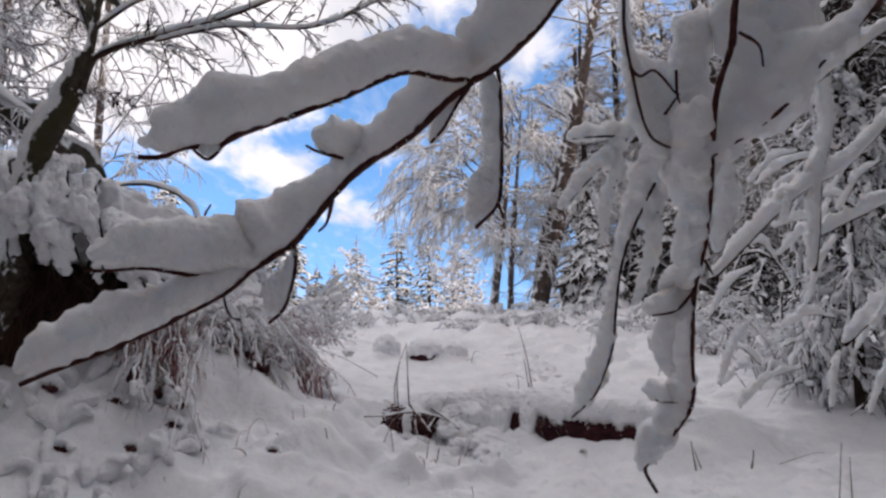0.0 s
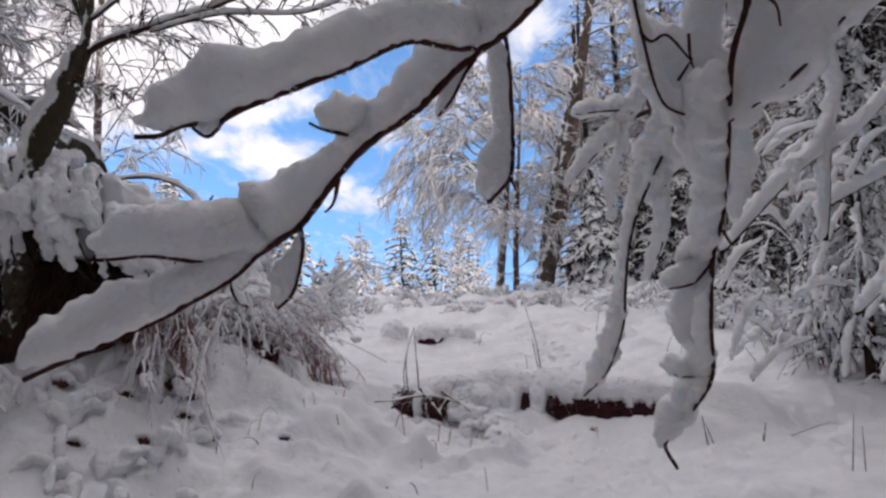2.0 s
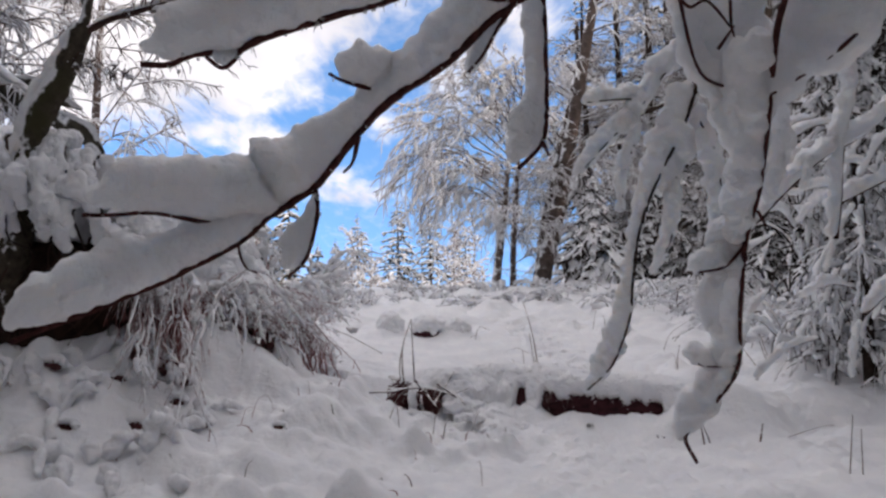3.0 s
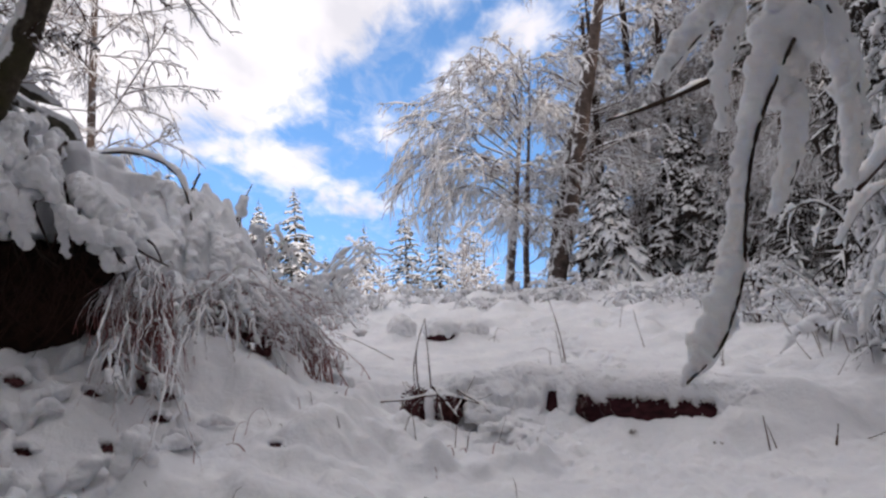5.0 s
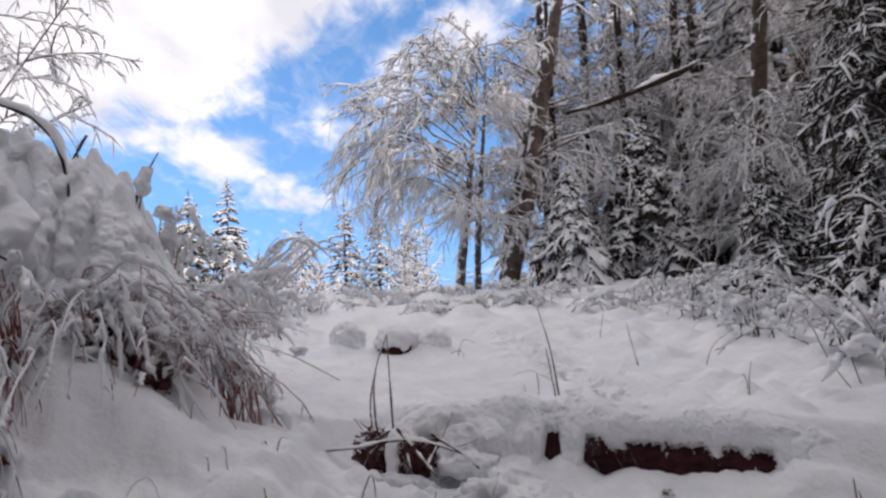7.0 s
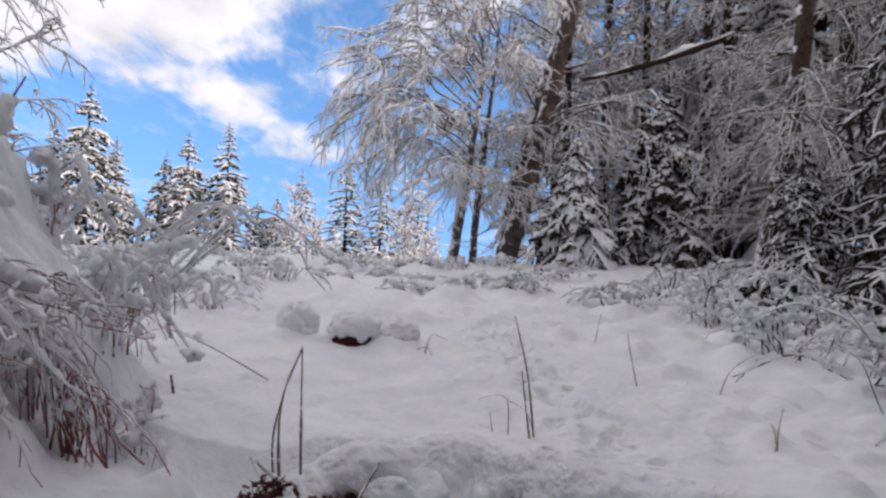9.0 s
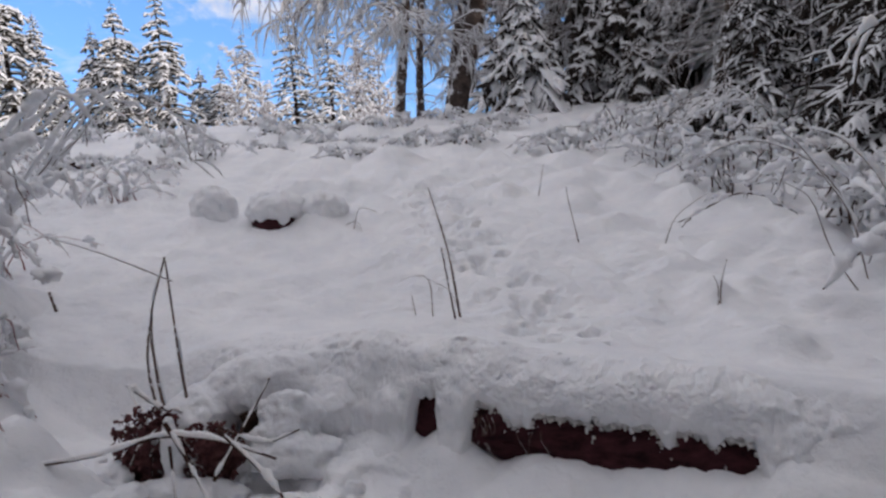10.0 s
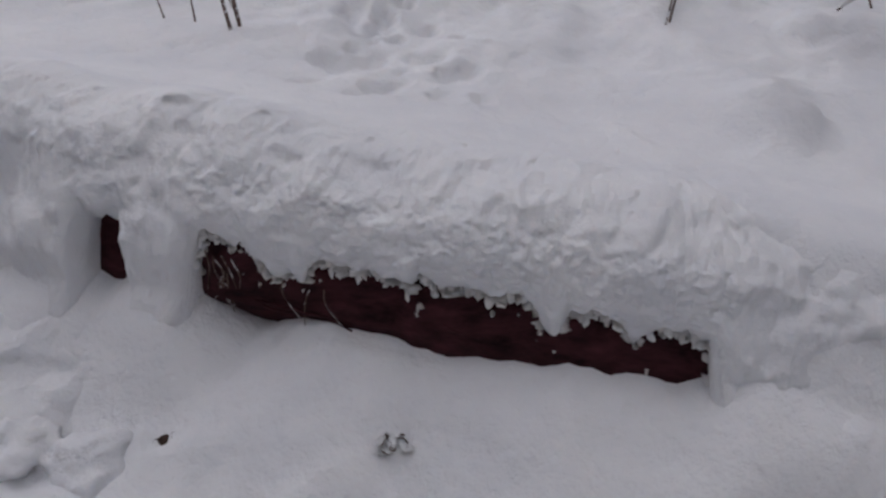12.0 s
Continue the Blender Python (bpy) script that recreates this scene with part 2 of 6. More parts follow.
def part(name, geo, mat, parent=None, label="", smooth=True, kind=""):
    ob = new(name, mesh_of(name, geo, mat, smooth))
    if parent is not None:
        ob.parent = parent
    return tagged(ob, label, kind=kind)


CRUMBS = {}


def fused(name, geo, mat, parent, cell, soften=3, crumb=0.0, grain=0.02, label="", kind=""):
    """Lumps of snow melted into one mass, with a crumbly skin."""
    ob = part(name, geo, mat, parent, label, kind=kind)
    m = ob.modifiers.new("fuse", "REMESH")
    m.mode, m.voxel_size, m.use_smooth_shade = "VOXEL", cell, True
    m = ob.modifiers.new("soften", "SMOOTH")
    m.factor, m.iterations = 0.5, soften
    if crumb:
        if grain not in CRUMBS:
            CRUMBS[grain] = bpy.data.textures.new("crumbs", "CLOUDS")
            CRUMBS[grain].noise_scale, CRUMBS[grain].noise_depth = grain, 3
        m = ob.modifiers.new("crumbs", "DISPLACE")
        m.texture, m.texture_coords, m.strength, m.mid_level = CRUMBS[grain], "LOCAL", crumb, 0.5
    return ob


def thing(name, label, category, group="", kind="", at=(0, 0, 0)):
    ob = new(name)
    ob.empty_display_size = 0.1
    ob.location = at
    return tagged(ob, label, category, group, kind)


def resample(points, count):
    """A smooth line of count points through the given ones."""
    p = np.array(points, dtype=float)
    if len(p) == 2:
        return p[0] + (p[1] - p[0]) * np.linspace(0, 1, count)[:, None]
    q = np.concatenate([[2 * p[0] - p[1]], p, [2 * p[-1] - p[-2]]])
    seg = np.linalg.norm(np.diff(p, axis=0), axis=1)
    s = np.concatenate([[0], np.cumsum(seg)])
    out = []
    for d in np.linspace(0, s[-1], count):
        i = min(max(int(np.searchsorted(s, d, side="right")) - 1, 0), len(p) - 2)
        t = (d - s[i]) / max(seg[i], 1e-9)
        a, b, c, e = q[i:i + 4]
        out.append(0.5 * (2 * b + (c - a) * t + (2 * a - 5 * b + 4 * c - e) * t * t + (3 * b - a - 3 * c + e) * t ** 3))
    return np.array(out)


def frames(P):
    t = np.gradient(P, axis=1)
    t /= np.linalg.norm(t, axis=2, keepdims=True) + 1e-9
    ref = np.zeros_like(t)
    ref[..., 2] = 1.0
    steep = np.abs(t[..., 2:3]) > 0.95
    ref = np.where(steep, np.array([0.0, 1.0, 0.0]), ref)
    side = np.cross(t, ref)
    side /= np.linalg.norm(side, axis=2, keepdims=True) + 1e-9
    return t, side, np.cross(side, t)


def ring_faces(T, M, k):
    i = np.arange(M - 1)[:, None] * k
    j = np.arange(k)[None, :]
    a, b = i + j, i + (j + 1) % k
    one = np.stack([a, b, b + k, a + k], axis=-1).reshape(-1, 4)
    return (one[None] + (np.arange(T) * M * k)[:, None, None]).reshape(-1, 4)


def tubes(P, R, k=4, rough=0.0, seed=1):
    """Round stems along the lines P (lines, points, 3) with the radii R (lines, points)."""
    T, M, _ = P.shape
    _, side, up = frames(P)
    a = np.arange(k) * 6.2832 / k + 0.4
    r = R[..., None, None]
    v = P[:, :, None] + r * (np.cos(a)[None, None, :, None] * side[:, :, None] + np.sin(a)[None, None, :, None] * up[:, :, None])
    if rough:
        v = v + (v - P[:, :, None]) * (rough * wob(v, float(np.mean(R)) * 3, seed))[..., None]
    return v.reshape(-1, 3), ring_faces(T, M, k)


def rolls(P, H, W, k=8, lump=0.25, size=0.06, seed=3, push=None, sink=0.12, full=None):
    """Snow lying along the lines P: H high and W wide (lines, points). push: the way in which it lies on a hanging stem."""
    T, M, _ = P.shape
    t, side, up = frames(P)
    if push is not None:
        d = np.array(push, dtype=float)
        up = d - t * (t @ d)[..., None]
        up /= np.linalg.norm(up, axis=2, keepdims=True) + 1e-9
        side = np.cross(t, up)
    a = np.arange(k) * 6.2832 / k - 1.5708
    c, s = np.cos(a)[None, None, :, None], np.sin(a)[None, None, :, None]
    h, w = H[..., None, None], W[..., None, None]
    mid = P[:, :, None] + up[:, :, None] * (h if full is None else full[..., None, None]) * (0.5 - sink)
    v = mid + side[:, :, None] * (0.5 * w * np.sign(c) * np.abs(c) ** 0.85) + up[:, :, None] * (0.5 * h * s)
    n = wob(v, size, seed, 3 if T < 4 else 1)
    v = v + (v - P[:, :, None]) * (lump * n)[..., None]
    return v.reshape(-1, 3), ring_faces(T, M, k)


def rounded(count, blunt=0.12):
    """1 along a line, falling to nothing at both ends."""
    u = np.linspace(0, 1, count)
    e = np.minimum(1, np.minimum(u, 1 - u) / blunt)
    return np.sqrt(np.maximum(0, 1 - (1 - e) ** 2)) + 0.002


def children(P, count, rng, u0=0.25, u1=1.0, spread=(35, 65), length=(0.3, 0.5), droop=0.3, points=4, shrink=0.6, flat=0.0, lift=0.0):
    """Side shoots from the lines P: count from each, as lines of their own. flat squeezes them to the level; droop bends them down."""
    T, M, _ = P.shape
    u = rng.uniform(u0, u1, (T, count))
    f = u * (M - 1)
    i = np.minimum(f.astype(int), M - 2)
    w = (f - i)[..., None]
    rows = np.arange(T)[:, None]
    start = P[rows, i] * (1 - w) + P[rows, i + 1] * w
    t = P[rows, i + 1] - P[rows, i]
    t /= np.linalg.norm(t, axis=-1, keepdims=True) + 1e-9
    r = rng.normal(size=t.shape)
    r[..., 2] *= 1 - flat
    r[..., 2] += lift
    r -= t * np.sum(r * t, axis=-1, keepdims=True)
    r /= np.linalg.norm(r, axis=-1, keepdims=True) + 1e-9
    a = np.radians(rng.uniform(*spread, (T, count)))[..., None]
    d = t * np.cos(a) + r * np.sin(a)
    size = np.linalg.norm(P[:, -1] - P[:, 0], axis=-1)[:, None]
    long = (size * rng.uniform(*length, (T, count)) * (1 - shrink * u))[..., None, None]
    s = np.linspace(0, 1, points)[None, None, :, None]
    line = start[:, :, None] + d[:, :, None] * long * s
    wave = rng.normal(size=(T, count, 1, 3)) * 0.13 * long * s * s
    line = line + wave
    line[..., 2] -= (droop * long * s * s)[..., 0]
    return line.reshape(-1, points, 3)


def taper(lines, base, tip):
    return np.broadcast_to(np.linspace(base, tip, lines.shape[1]), lines.shape[:2])


def snow_lines(P, h, rng, keep=1.0, low=0.35, k=6, wide=0.9, lump=0.3, size=0.1, sink=0.2, dense=1):
    """Uneven snow on many thin stems at once."""
    if keep < 1:
        P = P[rng.uniform(size=len(P)) < keep]
    if dense > 1:
        g = np.linspace(0, P.shape[1] - 1.001, (P.shape[1] - 1) * dense + 1)
        i = g.astype(int)
        P = P[:, i] * (1 - (g - i))[None, :, None] + P[:, i + 1] * (g - i)[None, :, None]
    T, M, _ = P.shape
    H = h * rng.uniform(low, 1.0, (T, M)) * rng.uniform(0.7, 1.25, (T, 1)) * rounded(M, 0.3)[None]
    return rolls(P, H, H * wide, k, lump, size, rng.randint(1000), sink=sink)


def blob(center, radii, k=20, lump=0.25, size=0.3, seed=5):
    """A lumpy closed mass."""
    lat = np.linspace(-1.5708, 1.5708, k // 2 + 1)
    line = np.stack([np.zeros_like(lat), np.zeros_like(lat), np.sin(lat)], axis=-1)[None]
    v, f = tubes(line, np.maximum(np.cos(lat), 0.004)[None], k)
    a = v * np.array(radii) + np.array(center)
    a = a + (a - np.array(center)) * (lump * wob(a, size, seed))[:, None]
    return a, f


def cushions(points, width, push, rng, reach=0.8, flat=0.85, spacing=0.42):
    """Soft lumps of snow side by side along a line, beside it in the way of push; width: their radii at even steps."""
    line = resample(points, 60)
    run = np.concatenate([[0], np.cumsum(np.linalg.norm(np.diff(line, axis=0), axis=1))])
    d = np.array(push, dtype=float)
    d /= np.linalg.norm(d)
    at, out = 0.0, []
    while at <= run[-1]:
        w = float(np.interp(at / run[-1], np.linspace(0, 1, len(width)), width)) * rng.uniform(.8, 1.15)
        c = np.array([np.interp(at, run, line[:, n]) for n in range(3)])
        out.append(blob(c + d * w * reach + rng.normal(0, .16 * w, 3), (w * rng.uniform(.85, 1.15), w * flat, w * rng.uniform(.9, 1.25)), 16, .3, w * 1.3, rng.randint(99)))
        at += w * spacing * rng.uniform(.7, 1.3)
    return join(*out)


def leaves(center, radii, count, size, rng):
    """A heap of small curled dead leaves."""
    d = rng.normal(size=(count, 3))
    d /= np.linalg.norm(d, axis=1, keepdims=True)
    c = np.array(center) + d * np.array(radii) * rng.uniform(.55, 1.05, (count, 1))
    a = rng.normal(size=(count, 3)) + d * .2
    a /= np.linalg.norm(a, axis=1, keepdims=True)
    b = np.cross(a, rng.normal(size=(count, 3)))
    b /= np.linalg.norm(b, axis=1, keepdims=True)
    n = np.cross(a, b)
    s = size * rng.uniform(.6, 1.3, (count, 1))
    rows = []
    for u, w, h in ((-1, .15, .15), (-.35, .5, 0), (.35, .5, 0), (1, .08, .25)):
        for v in (-1, 0, 1):
            rows.append(c + a * u * s + b * v * w * s + n * (h + .22 * abs(v)) * s)
    V = np.stack(rows, axis=1)
    one = np.array([[i * 3 + j, i * 3 + j + 1, i * 3 + j + 4, i * 3 + j + 3] for i in range(3) for j in range(2)])
    return V.reshape(-1, 3), (one[None] + (np.arange(count) * 12)[:, None, None]).reshape(-1, 4)


def billows(length, count, spacing, rng, floor=0.5):
    """The uneven height of snow along a stem: rounded cushions side by side."""
    u = np.linspace(0, length, count)
    out = np.full(count, floor)
    c = 0.0
    while c < length + spacing:
        w = spacing * rng.uniform(.55, 1.1)
        out = np.maximum(out, rng.uniform(.65, 1.15) * np.sqrt(np.maximum(0, 1 - ((u - c) / w) ** 2)))
        c += spacing * rng.uniform(.7, 1.4)
    k = np.array((.15, .2, .3, .2, .15))
    return np.convolve(np.pad(out, 2, mode="edge"), k, mode="valid")

# ---- the snowy slope ----
def smooth(a, b, x):
    t = np.clip((x - a) / (b - a), 0, 1)
    return t * t * (3 - 2 * t)


SLOPE_Y = [-400, -50, 0, 4, 7, 8.15, 8.66, 9.25, 10.3, 13.3, 20, 25, 28, 40, 80, 300, 4200]
SLOPE_Z = [-9, -1.0, -.3, -.15, -.10, -.03, -.05, .36, .52, .88, 1.60, 2.12, 2.2, 1.9, 0.6, -9, -120]
LOG_A, LOG_B = np.array((-0.46, 9.885, 0.365)), np.array((3.44, 8.06, 0.125))   # the fallen trunk's axis
rng0, rng1 = np.random.RandomState(11), np.random.RandomState(19)
LUMPS = [(rng0.uniform(-1.3, 0.75), rng0.uniform(7.2, 8.75), rng0.uniform(0.07, 0.2), rng0.uniform(0.03, 0.11)) for _ in range(70)]
LUMPS += [(rng0.uniform(-4.5, -1.2), rng0.uniform(6.0, 9.5), rng0.uniform(0.1, 0.3), rng0.uniform(0.03, 0.1)) for _ in range(90)]
LUMPS += [(rng0.uniform(-3.5, 6.5), rng0.uniform(14.5, 23), rng0.uniform(0.15, 0.45), rng0.uniform(0.04, 0.16)) for _ in range(110)]
LUMPS += [(rng1.uniform(-3.8, -.2), rng1.uniform(4.8, 8.2), rng1.uniform(.1, .28), rng1.uniform(.02, .09)) for _ in range(150)]
LUMPS += [(-2.62, 7.98, .4, .2), (-2.25, 7.92, .36, .16), (-2.95, 7.85, .36, .16), (-2.45, 7.75, .3, .1)]
LUMPS += [(-1.17, 13.65, .34, .12), (-.41, 13.5, .42, .10), (.12, 13.58, .36, .13), (1.12, 8.74, .16, .04), (2.95, 8.02, .3, .12), (2.6, 8.02, .22, .09), (.86, 8.84, .14, .04), (1.45, 8.3, .25, .05), (2.2, 7.8, .35, .06), (.9, 8.1, .3, .07)]
LUMPS += [(rng0.uniform(3.2, 6.5), rng0.uniform(9, 15), rng0.uniform(0.1, 0.3), rng0.uniform(0.03, 0.12)) for _ in range(70)]
TRACK = [(2.0 + 0.12 * math.sin(i * 0.7) + rng0.uniform(-0.34, 0.34) - 0.04 * i * 0.06, 9.35 + i * 0.035 + rng0.uniform(-0.1, 0.1), rng0.uniform(0.03, 0.07), -rng0.uniform(0.04, 0.11)) for i in range(175)]
# hollows between clods of snow in front of the log's thin end
HOLLOWS = [(.62, 8.11, .07, -.08), (1.07, 8.42, .05, -.05), (.3, 8.9, .06, -.06)]
TRACK += HOLLOWS
LUMPS += [(cx + rng0.uniform(-.2, .2), cy + rng0.uniform(.0, .16), rng0.uniform(.13, .2), rng0.uniform(.04, .08)) for cx, cy, _, _ in HOLLOWS for _ in range(2)]
TRACK += [(rng0.uniform(0.0, 3.4), rng0.uniform(9.6, 12.5), rng0.uniform(0.1, 0.2), -rng0.uniform(0.01, 0.03)) for _ in range(40)]


def ground_z(x, y):
    """The snow's height."""
    x, y = np.asarray(x, dtype=float), np.asarray(y, dtype=float)
    z = np.interp(y + 0.457 * np.clip(x - 1.8, -2.0, 1.7) * np.exp(-((y - 8.6) / 1.3) ** 4), SLOPE_Y, SLOPE_Z)
    # the bank that rises to the left of the path
    left = np.interp(-x, [0.2, 0.6, 1.0, 1.4, 1.9, 2.3, 4.0, 7.0], [0, .12, .45, .75, .93, 1.0, 2.0, 2.4])
    z = z + left * np.interp(y, [2, 5.0, 5.8, 6.5, 7, 7.5, 8.3, 8.7, 9.5, 10.7, 13, 18, 25, 40], [.1, .1, .2, .36, .52, .68, .98, .85, .42, .22, .12, .08, .05, 0])
    # a thicket wholly buried in snow
    q = np.stack([x, y], axis=-1)
    top = np.interp(x, [-9, -6, -4.9, -4.2, -3.5, -3.2, -2.95, -2.8, -2.55, -2.2, -1.6], [2.0, 3.6, 3.58, 3.4, 3.15, 2.98, 2.68, 2.4, 2.05, 1.5, 0])
    hump = np.exp(-np.abs((y - 9.75) / 1.05) ** 3)
    z = z + hump * (np.maximum(0, top - z) + smooth(2.2, 3, -x) * (0.16 * wob(q, 0.8, 41) + 0.2 * np.abs(wob(q, 0.5, 42)) - .06 + 0.05 * wob(q, 0.22, 43)))
    z = z + 0.10 * np.clip(x - 4.0, 0, 30) * np.interp(y, [0, 6, 12, 30, 60], [0, .3, .5, .4, 0])
    near = np.exp(-(np.maximum(0, np.abs(x) - 12) / 20) ** 2) * np.exp(-(np.maximum(0, np.abs(y - 15) - 15) / 30) ** 2)
    p = np.stack([x, y], axis=-1)
    z = z + near * (0.045 * wob(p, 2.2, 21) + 0.034 * wob(p, 0.7, 22) + (0.012 + 0.012 * (1 - smooth(8.6, 9.4, y))) * wob(p, 0.22, 24) + 0.02 * (1 - smooth(8.4, 9.2, y)) * np.abs(wob(p, 0.4, 26)))
    z = z + (1 - near) * 0.5 * wob(p, 60, 23)
    for cx, cy, r, h in LUMPS + TRACK:
        m = (np.abs(x - cx) < 2.6 * r) & (np.abs(y - cy) < 2.6 * r)
        if m.any():
            d2 = ((x - cx) ** 2 + (y - cy) ** 2) / (r * r)
            z = z + np.where(m, min(h, .55 * r) * np.exp(-(d2 * .9) ** 1.7), 0)
    # snow drifted up against the back of the fallen log
    d = (LOG_B - LOG_A)[:2] / np.linalg.norm((LOG_B - LOG_A)[:2])
    along = (x - LOG_A[0]) * d[0] + (y - LOG_A[1]) * d[1]
    behind = -(x - LOG_A[0]) * d[1] + (y - LOG_A[1]) * d[0]
    span = np.linalg.norm((LOG_B - LOG_A)[:2])
    crest = LOG_A[2] + (LOG_B[2] - LOG_A[2]) * np.clip(along / span, -.1, 1.1) + np.interp(along / span, [0, .3], [.3, .44])
    inside = smooth(-0.5, 0.15, along) * (1 - smooth(span - .1, span + .7, along))
    drift = np.maximum(0, crest - z) * np.where(behind > 0, np.exp(-(np.maximum(0, behind - .1) / .62) ** 1.5), np.exp(-(behind / np.interp(along / span, [0, .15, .25, .35, .365, .82, .86, 1.05], [.3, .3, .36, .36, .1, .1, .36, .36])) ** 2)) * inside
    z = z + drift
    # the snow that reaches up the log's front, lower in some places than in others
    u = along / span
    foot = np.interp(u, [.2, .33, .374, .384, .40, .425, .45, .469, .491, .52, .547, .595, .644, .68, .704, .72, .742, .778, .794, .816, .835, .9, 1.05], [.22, .27, .25, .215, .255, .285, .222, .155, .095, .145, .185, .163, .137, .17, .163, .2, .18, .19, .177, .24, .32, .27, .12])
    foot = foot + .012 * wob(p, .12, 25, 2)
    z = z + np.maximum(0, foot - z) * smooth(-.85, -.33, behind) ** 1.3 * (1 - smooth(.05, .3, behind)) * smooth(.15, .3, u) * (1 - smooth(.9, 1.05, u))
    z = np.where((behind > -.40) & (behind < -.1) & (u > .37) & (u < .83), np.minimum(z, foot + .004), z)
    # a shallow furrow in front of the log
    z = z - 0.03 * np.exp(-((x - 1.72 - 0.1 * (8.2 - y)) / 0.09) ** 2) * smooth(7.0, 7.4, y) * (1 - smooth(8.1, 8.4, y))
    return z


def gz(x, y):
    return float(ground_z(np.array([x]), np.array([y]))[0])


def graded(stretches, far, grow=1.2):
    """Grid lines: close where the path leads, ever wider towards the horizon."""
    mid = [stretches[0][0]]
    for lo, hi, step in stretches:
        n = int(round((hi - lo) / step))
        mid += [lo + (hi - lo) * (i + 1) / n for i in range(n)]
    out, s, v = [], stretches[-1][2], mid[-1]
    while v < far:
        s *= grow
        v += s
        out.append(v)
    low, s, v = [], stretches[0][2], mid[0]
    while v > -far:
        s *= grow
        v -= s
        low.append(v)
    return np.array(low[::-1] + mid + out)


gx = graded([(-5.6, -3.2, .05), (-3.2, 1.0, .03), (1.0, 3.0, .018), (3.0, 4.3, .03), (4.3, 6.6, .06)], 3500)
gy = graded([(4.6, 6.8, .05), (6.8, 9.3, .03), (9.3, 11.3, .018), (11.3, 12.4, .03), (12.4, 16.5, .06)], 3500)
GX, GY = np.meshgrid(gx, gy)
GZ = ground_z(GX, GY)
nx, ny = len(gx), len(gy)
ii = (np.arange(ny - 1)[:, None] * nx + np.arange(nx - 1)[None]).reshape(-1)
ground_geo = (np.stack([GX, GY, GZ], axis=-1).reshape(-1, 3), np.stack([ii, ii + 1, ii + nx + 1, ii + nx], axis=-1))
ground = part("ground", ground_geo, SNOW)
tagged(ground, "deep fresh snow covering a gentle hillside clearing", "snow ground", kind="structure")


